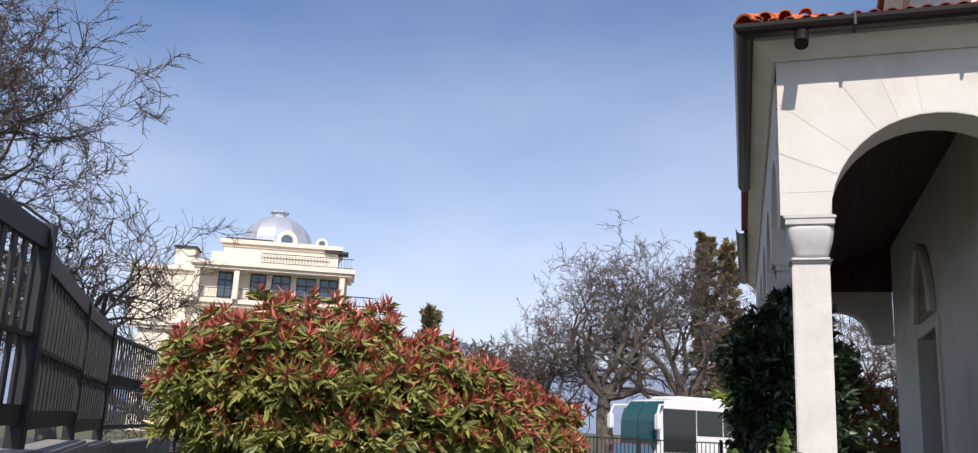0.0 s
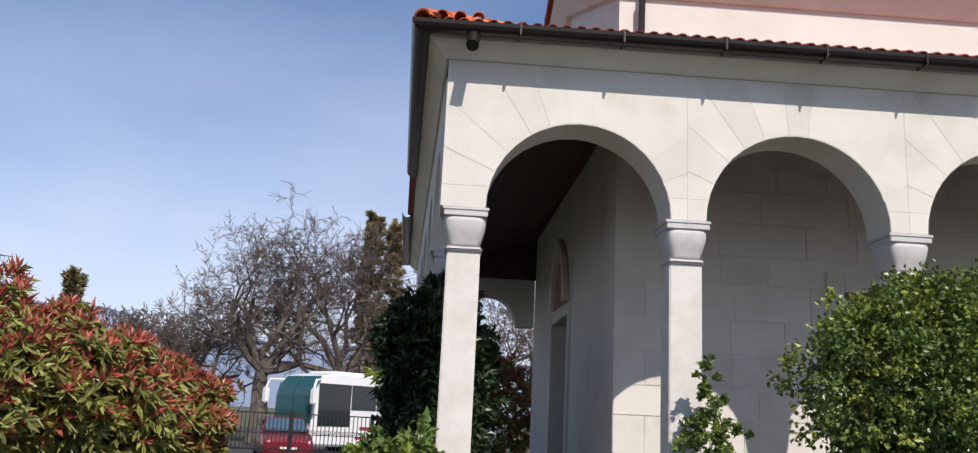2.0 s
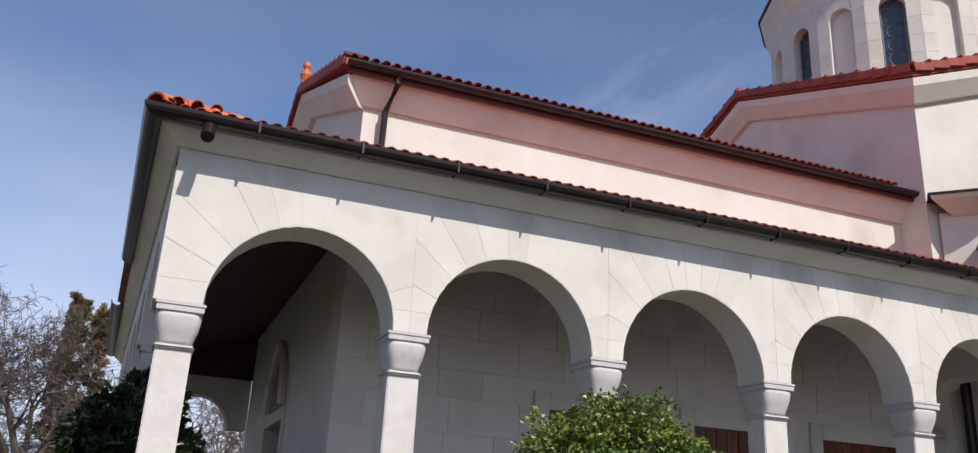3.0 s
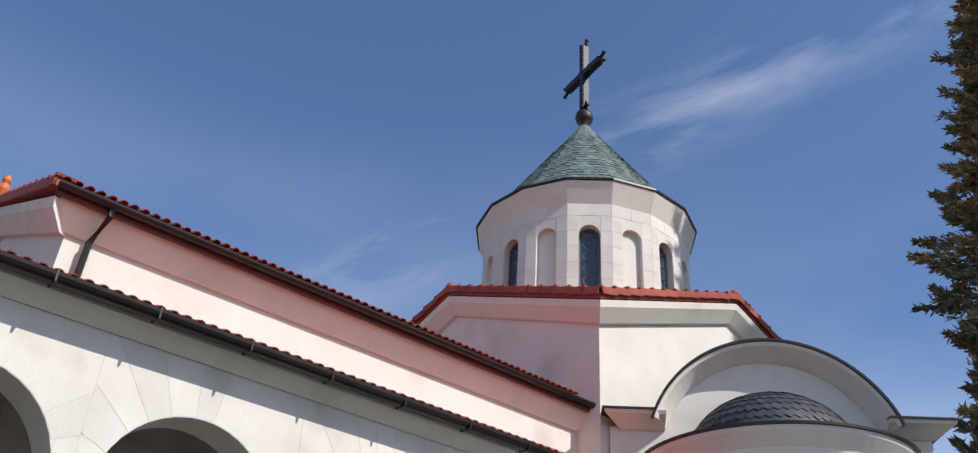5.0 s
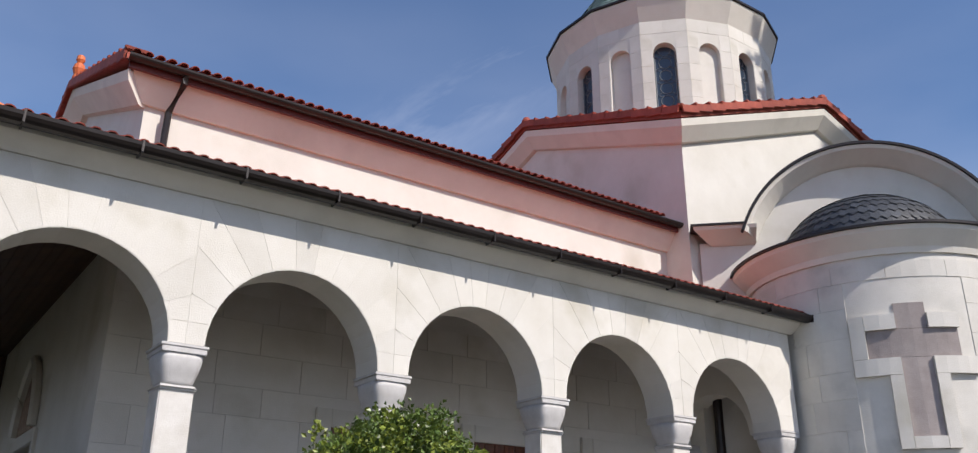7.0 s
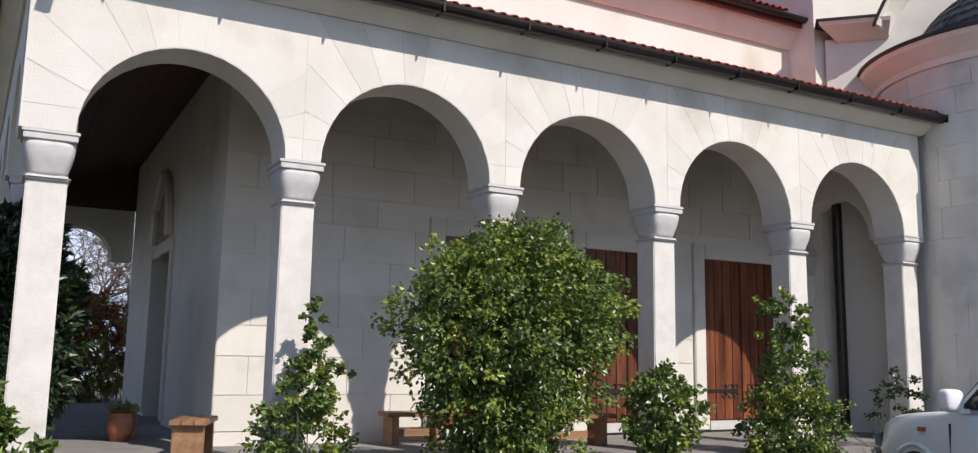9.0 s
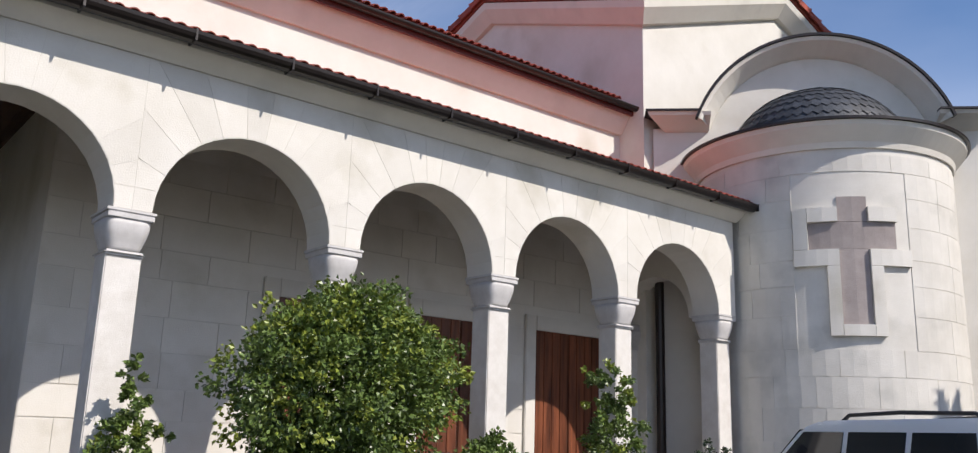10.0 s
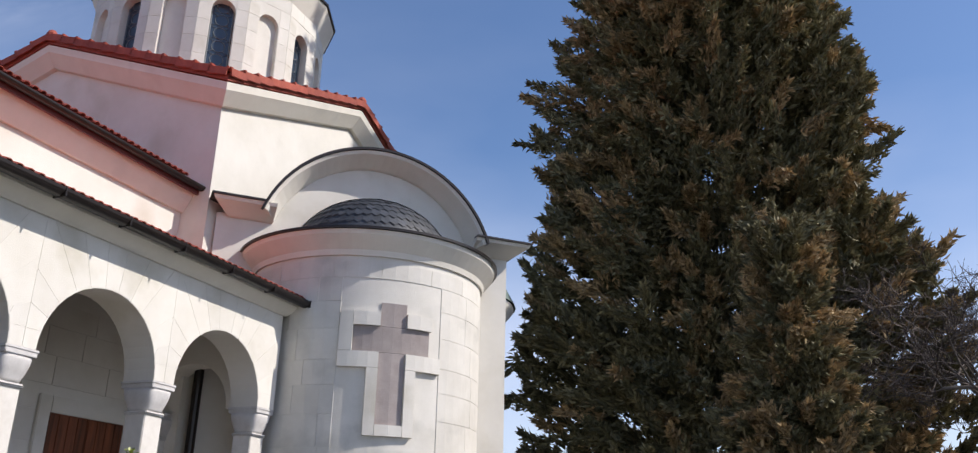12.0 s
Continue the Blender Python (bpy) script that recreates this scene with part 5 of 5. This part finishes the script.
bm.transform(Matrix.Translation((0.03, 0, 0.02)))
part("windscreen", bm, GLASSB, car)
for s in (-1, 1):
    part("side_window", boxes((-1.3, 0.35, min(s * 0.60, s * 0.70), max(s * 0.60, s * 0.70), 1.02, 1.34), bevel=0.02), GLASSD, car)
    part("headlight", boxes((1.78, 1.92, min(s * 0.35, s * 0.66), max(s * 0.35, s * 0.66), 0.62, 0.76), bevel=0.02), CARW, car)
    for x in (1.2, -1.1):
        wheel(car, x, s * 0.72, 0.3, 0.18)
part("number_plate", boxes((1.93, 1.97, -0.25, 0.25, 0.46, 0.57)), CARW, car)

# ---- mansion on the slope ----
mx = empty("mansion", -47.5, 67.2, 0.45, 27, label="cream villa with a silver dome and balconies", category="house")
def mpart(name, bm, material, label=""):
    return part(name, bm, material, mx, label)
wallm = mpart("wall", boxes((-12, 10, 0, 14, -2, 9.6), (-7.2, 7.5, 0.5, 13, 9.6, 16.2), (-5, 6.4, 1.4, 12, 16.2, 18.3)), CREAM)
mpart("wing_wall", boxes((-13.5, -7.3, 2, 12, 9.6, 15.4), (-9.8, -7.9, 2.4, 5, 15.4, 17.6)), CREAM)
for z, x0, x1, y0 in ((9.4, -12.6, 11.2, -0.7), (11.9, -8.4, 10.2, -0.6), (15.5, -7.6, 8.2, -1.4), (15.2, -14.0, -7.0, 1.6), (18.2, -5.4, 6.8, 1.0)):
    mpart("cornice", boxes((x0, x1, y0, y0 + 6, z, z + 0.42), (x0 + 0.25, x1 - 0.25, y0 + 0.25, y0 + 6, z - 0.3, z)), CREAM)
for q in ((-10.0, -7.7, 2.2, 5.2, 17.6, 17.8), (-4.9, -0.3, 1.2, 3.4, 18.62, 18.8), (5.0, 7.4, 1.0, 3.0, 17.9, 18.1)):
    mpart("chimney_cap", boxes(q), DARKT)
mpart("dome", lathe([(3.85, 18.3), (3.85, 19.0)] + [(3.75 * math.cos(t), 19.1 + 3.3 * math.sin(t)) for t in np.linspace(0, 1.35, 10)] + [(0.75, 22.4), (0.75, 22.75), (1.0, 22.8), (1.0, 22.95), (0, 23.1)], 12, cx=-0.3, cy=6.5), SILVER, "faceted zinc dome")
for x, r, y in ((1.1, 1.05, 1.5), (4.6, 0.6, 1.9)):
    bm = lathe([(0, 0), (r * 0.55, 0), (r * 0.6, -0.12), (r, -0.12), (r, 0.6)], 20)
    bm.transform(Matrix.Translation((x, y, 18.9)) @ Matrix.Rotation(radians(-90), 4, "X") @ Matrix.Diagonal((1, 1, 1, 1)))
    o = mpart("round_dormer", bm, CREAM)
    bm = lathe([(0, -0.03), (r * 0.55, -0.03)], 16)
    bm.transform(Matrix.Translation((x, y, 18.9)) @ Matrix.Rotation(radians(-90), 4, "X"))
    part("pane", bm, GLASSB, o)
for x0, x1, z0, z1 in ((0.2, 1.8, 12.6, 15.0), (2.6, 4.3, 12.8, 14.9), (4.9, 6.5, 12.8, 14.9), (-5.0, -3.8, 12.7, 15), (-1.9, -0.6, 12.6, 15.0)):
    w = mpart("window", boxes((x0 - 0.1, x0, 0.38, 0.52, z0 - 0.1, z1 + 0.1), (x1, x1 + 0.1, 0.38, 0.52, z0 - 0.1, z1 + 0.1), (x0, x1, 0.38, 0.52, z1, z1 + 0.1), (x0, x1, 0.38, 0.52, z0 - 0.1, z0), ((x0 + x1) / 2 - 0.05, (x0 + x1) / 2 + 0.05, 0.4, 0.5, z0, z1), (x0, x1, 0.4, 0.5, z1 - 0.75, z1 - 0.65)), DARKT)
    part("pane", boxes((x0, x1, 0.46, 0.49, z0, z1)), GLASSB, w)
for x in (-3.2, 7.0, -6.9):
    mpart("balcony_column", boxes((x - 0.25, x + 0.25, -1.0, -0.5, 12.3, 15.2)), CREAM)
for z, x0, x1, y in ((15.92, -1.0, 8.0, -1.3), (12.32, -8.2, 10.0, -0.5), (12.3, 8.0, 10.8, -0.4)):
    r = mpart("balcony_rail", boxes((x0, x1, y, y + 0.06, z + 1.0, z + 1.07), (x0, x1, y, y + 0.06, z + 0.1, z + 0.15)), IRON)
    bm = bmesh.new()
    for i in range(int((x1 - x0) / 0.3)):
        box(bm, x0 + i * 0.3, x0 + i * 0.3 + 0.03, y + 0.015, y + 0.045, z, z + 1.0)
    part("balusters", bm, IRON, r)
mpart("parapet", boxes((-5.8, 5.6, -0.9, -0.6, 15.9, 16.9)), CREAM)

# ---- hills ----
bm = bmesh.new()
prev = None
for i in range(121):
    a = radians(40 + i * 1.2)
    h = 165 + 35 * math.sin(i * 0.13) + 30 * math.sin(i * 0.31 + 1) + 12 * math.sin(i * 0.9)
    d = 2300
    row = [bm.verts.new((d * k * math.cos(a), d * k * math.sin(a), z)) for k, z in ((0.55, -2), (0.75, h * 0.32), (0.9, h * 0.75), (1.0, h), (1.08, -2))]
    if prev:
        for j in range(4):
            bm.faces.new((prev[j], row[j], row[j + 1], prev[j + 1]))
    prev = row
tagged(part("backdrop", bm, HILL, smooth=True), "far mountain ridge with blue haze put into its colour", "mountain", kind="structure")

# ---- stones, tiles and slates ----
def share(name, first, parent, m):
    """Another piece on the mesh of the first."""
    o = new(name, first.data)
    o.parent = parent
    o.matrix_basis = m
    return o


def stone_plate(poly, parent, gap=0.003, thick=0.008, m=None):
    """A thin ashlar face, drawn in evenly from its joints, standing proud of the wall."""
    area = sum(p[0] * q[1] - q[0] * p[1] for p, q in zip(poly, poly[1:] + poly[:1]))
    if area < 0:
        poly = poly[::-1]
    pts, k = [], len(poly)
    for i in range(k):
        p, q, r = Vector(poly[i - 1]), Vector(poly[i]), Vector(poly[(i + 1) % k])
        d0, d1 = (q - p).normalized(), (r - q).normalized()
        n0, n1 = Vector((-d0.y, d0.x)), Vector((-d1.y, d1.x))
        mid = n0 + n1
        pts.append(q + mid * (gap / max(0.35, 1 + n0.dot(n1))))
    bm = bmesh.new()
    vs = [bm.verts.new((a, 0, b)) for a, b in pts]
    bk = [bm.verts.new((a, thick, b)) for a, b in pts]
    bm.faces.new(vs)
    for i in range(len(vs)):
        bm.faces.new((vs[i], vs[(i + 1) % len(vs)], bk[(i + 1) % len(vs)], bk[i]))
    return part("stone", bm, STONE, parent, m=m)


prng = random.Random(11)
FRONT = Matrix.Translation((0, -0.004, 0))
TOPZ, HALF = 5.605, PITCH / 2
for c, rad in zip(CEN, RADII):
    lo, hi = (X0 - c if c == CEN[0] else -HALF), (X1 - c if c == CEN[-1] else (CEN[1] - HALF - c if c == CEN[0] else HALF))
    cuts = [24, 40, 57, 72, 84, 97, 109, 124, 141, 156]
    cuts = [a if a in (24, 156) else a + prng.uniform(-2.5, 2.5) for a in cuts]
    for a0, a1 in zip(cuts, cuts[1:]):
        def far(a):
            co, si = math.cos(radians(a)), math.sin(radians(a))
            side = hi / co if co > 1e-6 else (lo / co if co < -1e-6 else 99)
            t = min(side, (TOPZ - SPRING) / si)
            return (c + co * t, SPRING + si * t)
        inner = [(c + (rad + 0.004) * math.cos(radians(a)), SPRING + (rad + 0.004) * math.sin(radians(a))) for a in np.linspace(a1, a0, 5)]
        f0, f1 = far(a0), far(a1)
        outer = [f0]
        if abs(f0[1] - TOPZ) > 1e-4 and abs(f1[1] - TOPZ) < 1e-4:
            outer.append((c + hi, TOPZ))
        if abs(f0[1] - TOPZ) < 1e-4 and abs(f1[1] - TOPZ) > 1e-4:
            outer.append((c + lo, TOPZ))
        outer.append(f1)
        stone_plate(inner + outer, facade, 0.002, 0.005, FRONT)
    for side in (1, -1):
        edge = hi if side > 0 else lo
        zt = SPRING + edge * side * math.tan(radians(24))
        prev = SPRING + 0.003
        for z1 in (SPRING + 0.24, zt):
            if z1 - prev < 0.05:
                continue
            zs = np.linspace(prev, z1, 4)
            arcp = [(c + side * math.sqrt(max(0.0, (rad + 0.004) ** 2 - (z - SPRING) ** 2)), z) for z in zs]
            arcp = [(a if abs(a - c) * math.tan(radians(24)) >= (z - SPRING) - 1e-6 else c + side * (z - SPRING) / math.tan(radians(24)), z) for a, z in arcp]
            stone_plate(arcp + [(c + edge, z1), (c + edge, prev)], facade, 0.002, 0.005, FRONT)
            prev = z1

# courses of the inner wall behind the arcade
BACK = Matrix.Translation((0, NY - 0.013, 0))
z, row = 0.9, 0
while z < 5.3:
    h = (0.46, 0.50, 0.40, 0.47)[row % 4]
    x = NX + 0.003
    while x < 12.7:
        w = prng.uniform(0.6, 1.35)
        if row % 2 and x < NX + 0.01:
            w = 0.42
        x1 = min(x + w, 12.74)
        if 12.74 - x1 < 0.3:
            x1 = 12.74
        clash = [d for d in (11.63, 9.13, 6.63) if x < d + 1.07 and x1 > d - 1.07]
        if clash and z < FLOOR + 3.12:
            d = clash[0]
            if x < d - 1.07 - 0.12:
                x1 = d - 1.07
            else:
                x = d + 1.07
                continue
        stone_plate([(x, z), (x1, z), (x1, min(z + h, 5.41)), (x, min(z + h, 5.41))], nave, 0.006, 0.014, m=BACK)
        x = x1
    z += h
    row += 1

# apse courses
def apse_stone(a0, a1, z0, z1):
    n = max(2, int((a1 - a0) / 5))
    g = 0.10
    bm = lathe([(RA - 0.02, z0 + 0.004), (RA + 0.011, z0 + 0.004), (RA + 0.011, z1 - 0.004), (RA - 0.02, z1 - 0.004)], n, a0 + g, a1 - g)
    bmesh.ops.holes_fill(bm, edges=bm.edges)
    part("stone", bm, APSE, wing, m=Matrix.Translation((3.2, 0.0, 0)))


z, row = 0.9, 0
while z < 6.5:
    h = (0.50, 0.44, 0.55)[row % 3]
    z1 = min(z + h, 6.61)
    a = 182.0
    while a < 357:
        w = prng.uniform(16, 30)
        b = min(a + w, 358)
        ca, cb = 270 + math.degrees((CU - 0.95 - 3.2) / RA), 270 + math.degrees((CU + 0.95 - 3.2) / RA)
        if z1 > 3.52 and z < 5.90 and b > ca and a < cb:
            if a < ca - 4:
                b = ca
            else:
                a = cb
                continue
        apse_stone(a, b, z, z1)
        a = b
    z += h
    row += 1

# courses on the drum faces that look towards the yard
for f in [o for o in drum.children if o.name.startswith("drum_face")]:
    n = f.matrix_basis.to_3x3() @ Vector((0, -1, 0))
    if n.x * -0.7 + n.y * -0.7 < -0.1:
        continue
    z, row = 12.4, 0
    while z < 16.4:
        z1 = min(z + 0.52, 16.45)
        for s in (-1, 1):
            if z > 15.74:
                xs = (0.0, FW / 2)
            elif z > 15.05:
                z = max(z, 15.05)
                xs = (0.345 if z < 15.3 else 0.32, FW / 2)
            else:
                xs = (0.32, FW / 2)
            x0, x1 = sorted((s * xs[0], s * xs[1]))
            stone_plate([(x0, z), (x1, z), (x1, z1), (x0, z1)], f, 0.004, 0.008, m=Matrix.Translation((0, -0.007, 0)))
        z = z1
        row += 1

# clay tiles along the eaves
def barrel_tile(r=0.066, length=0.42):
    bm = bmesh.new()
    ang = [radians(a) for a in range(0, 181, 30)]
    rings = [[bm.verts.new((rr * math.cos(a), y, rr * math.sin(a) * 0.8)) for a in ang] for rr, y in ((r, 0.0), (r * 0.88, length))]
    inner = [[bm.verts.new((rr * 0.8 * math.cos(a), y, rr * math.sin(a) * 0.62)) for a in ang] for rr, y in ((r, 0.0), (r * 0.88, length))]
    k = len(ang)
    for j in range(k - 1):
        bm.faces.new((rings[0][j], rings[0][j + 1], rings[1][j + 1], rings[1][j]))
        bm.faces.new((inner[0][j + 1], inner[0][j], inner[1][j], inner[1][j + 1]))
        bm.faces.new((rings[0][j + 1], rings[0][j], inner[0][j], inner[0][j + 1]))
    return bm


PSL = math.degrees(math.atan2(TZ - EZ, NY + E0))
firstt = part("tile", barrel_tile(), TILE, proof)
firstt.matrix_basis = pose(X0 - E0 + 0.12, -E0 - 0.06, EZ + 0.02, PSL, 0, 0)
count = int((13.35 - X0 + E0) / 0.16)
for row in range(2):
    for i in range(count):
        x = X0 - E0 + 0.12 + i * 0.16
        dy = row * 0.34
        if x < X0 - E0 + dy:
            continue
        share("tile", firstt, proof, pose(x, -E0 - 0.06 + dy, EZ - 0.02 + dy * math.tan(radians(PSL)) + row * 0.012, PSL + prng.uniform(-1, 1), prng.uniform(-2, 2), prng.uniform(-1, 1)))
hip = part("hip_tile", barrel_tile(0.13, 0.46), TILEO, proof, "bright orange hip tile")
hipdir = Vector((NX - X0 + E0, NY + E0, TZ - EZ)).normalized()
hrot = hipdir.to_track_quat("Y", "Z").to_matrix().to_4x4()
start = Vector((X0 - E0 - 0.02, -E0 - 0.02, EZ + 0.05))
start.z -= 0.03
hip.matrix_basis = Matrix.Translation(start) @ hrot
for i in range(1, 9):
    share("hip_tile", hip, proof, Matrix.Translation(start + hipdir * 0.37 * i + Vector((0, 0, 0.012 * (i % 2)))) @ hrot)
for i in range(3):
    o = part("tile", barrel_tile(), TILEO, proof)
    o.matrix_basis = pose(X0 - E0 + 0.2 + i * 0.198, -E0 - 0.08, EZ + 0.05, PSL, 0, 0)
NSL = math.degrees(math.atan(NSLOPE))
firstn = part("tile", barrel_tile(), TILE, nroof)
firstn.matrix_basis = pose(NX - 0.3, NY - 0.46, 8.44, NSL, 0, 0)
for i in range(1, 64):
    share("tile", firstn, nroof, pose(NX - 0.3 + i * 0.163, NY - 0.46, 8.44 + prng.uniform(-0.004, 0.004), NSL, 0, prng.uniform(-1.5, 1.5)))
# verge tiles on the gables that look west and south
def verge_tile():
    bm = bmesh.new()
    box(bm, 0, 0.50, -0.06, 0.24, -0.02, 0.035, 0.01)
    box(bm, 0, 0.50, -0.075, -0.035, -0.14, 0.03, 0.008)
    box(bm, -0.02, 0.05, -0.08, 0.245, 0.0, 0.055, 0.01)
    return bm


vt = None
GABLES = [(Matrix.Translation((BCX, BCY, 0)) @ Matrix.Rotation(radians(90 * k), 4, "Z") @ Matrix.Translation((0, -BH, 0)), BH, EAVE, PEAK, RISE, croof) for k in (0, 3)]
GABLES.append((WESTGABLE, NC - NY, 8.50, ridge + 0.02, NSLOPE, nroof))
for M, half, eave, peak, rise, roof in GABLES:
    slope = math.atan(rise)
    for s in (-1, 1):
        for i in range(int((half / math.cos(slope) + 0.42) / 0.46)):
            t = -0.42 + i * 0.46
            base = Vector((s * (half - t * math.cos(slope)), -OV, eave + 0.125 + t * math.sin(slope)))
            ax = Vector((-s * math.cos(slope), 0, math.sin(slope)))
            up = Vector((s * math.sin(slope), 0, math.cos(slope)))
            mm = M @ Matrix.Translation(base) @ Matrix((ax, Vector((0, 1, 0)), up)).transposed().to_4x4() @ Matrix.Rotation(radians(prng.uniform(3.5, 6.0)), 4, "Y")
            if vt is None:
                vt = part("verge_tile", verge_tile(), TILE, roof)
                vt.matrix_basis = mm
            else:
                share("verge_tile", vt, roof, mm)
    if roof is croof:
        ob = part("ridge_end", lathe([(0, -0.14), (0.12, -0.12), (0.13, 0.0), (0.08, 0.09), (0, 0.12)], 10), TILE, roof)
        ob.matrix_basis = M @ Matrix.Translation((0, -OV + 0.05, peak + 0.14))
# clay ornament on the peak of the west gable
o = part("ridge_finial", lathe([(0.0, 0), (0.10, 0.02), (0.08, 0.10), (0.12, 0.22), (0.09, 0.33), (0.05, 0.36), (0.085, 0.43), (0.07, 0.52), (0, 0.56)], 10), TILEO, nroof, "small orange clay finial")
o.matrix_basis = Matrix.Translation((NX - GW + 0.1, NC, ridge + 0.10))


# slate scales: one joined skin each
def scales(rows, seg, point, name, material, parent, label=""):
    vs, fs = [], []
    for r in range(rows):
        n = seg(r)
        for i in range(n):
            a = (i + 0.5 * (r % 2)) / n
            w = 0.5 / n
            lift = 0.016 * prng.uniform(0.7, 1.4)
            q = [(r + 1.25, a - w, 0.003), (r + 0.25, a - w, lift), (r - 0.12, a, lift + 0.004), (r + 0.25, a + w, lift), (r + 1.25, a + w, 0.003)]
            b = len(vs)
            vs += [point(min(max(t, 0), rows) / rows, u, l) for t, u, l in q]
            fs.append((b, b + 1, b + 2, b + 3, b + 4))
    me = bpy.data.meshes.new(name)
    me.from_pydata(vs, [], fs)
    me.materials.append(material)
    ob = new(name, me)
    ob.parent = parent
    return tagged(ob, label=label, kind="stuff")


def cone_pt(t, u, l):
    a = u * math.tau
    half = math.pi / NF
    k = math.cos(half) / math.cos(((a - radians(56.25)) % (2 * half)) - half)
    r = (CONE_R - 0.03) * (1 - t) * k + 0.10 + l
    return (r * math.cos(a), r * math.sin(a), CONE_Z + 0.02 + (TIP - CONE_Z) * t * 0.985 + l)


scales(24, lambda r: max(10, int(84 * (1 - r / 24.5))), cone_pt, "slate_scale", SLATE, drum, "green-grey slate scales")


def dome_pt(t, u, l):
    a = math.pi + u * math.pi
    th = t * math.pi / 2 * 0.98
    r = (1.63 + l) * math.cos(th)
    return (3.2 + r * math.cos(a), r * math.sin(a), 7.29 + (1.29 + l) * math.sin(th))


scales(11, lambda r: max(5, int(30 * math.cos(r / 11 * 1.5))), dome_pt, "dome_scale", SLATED, wing, "dark slate scales")
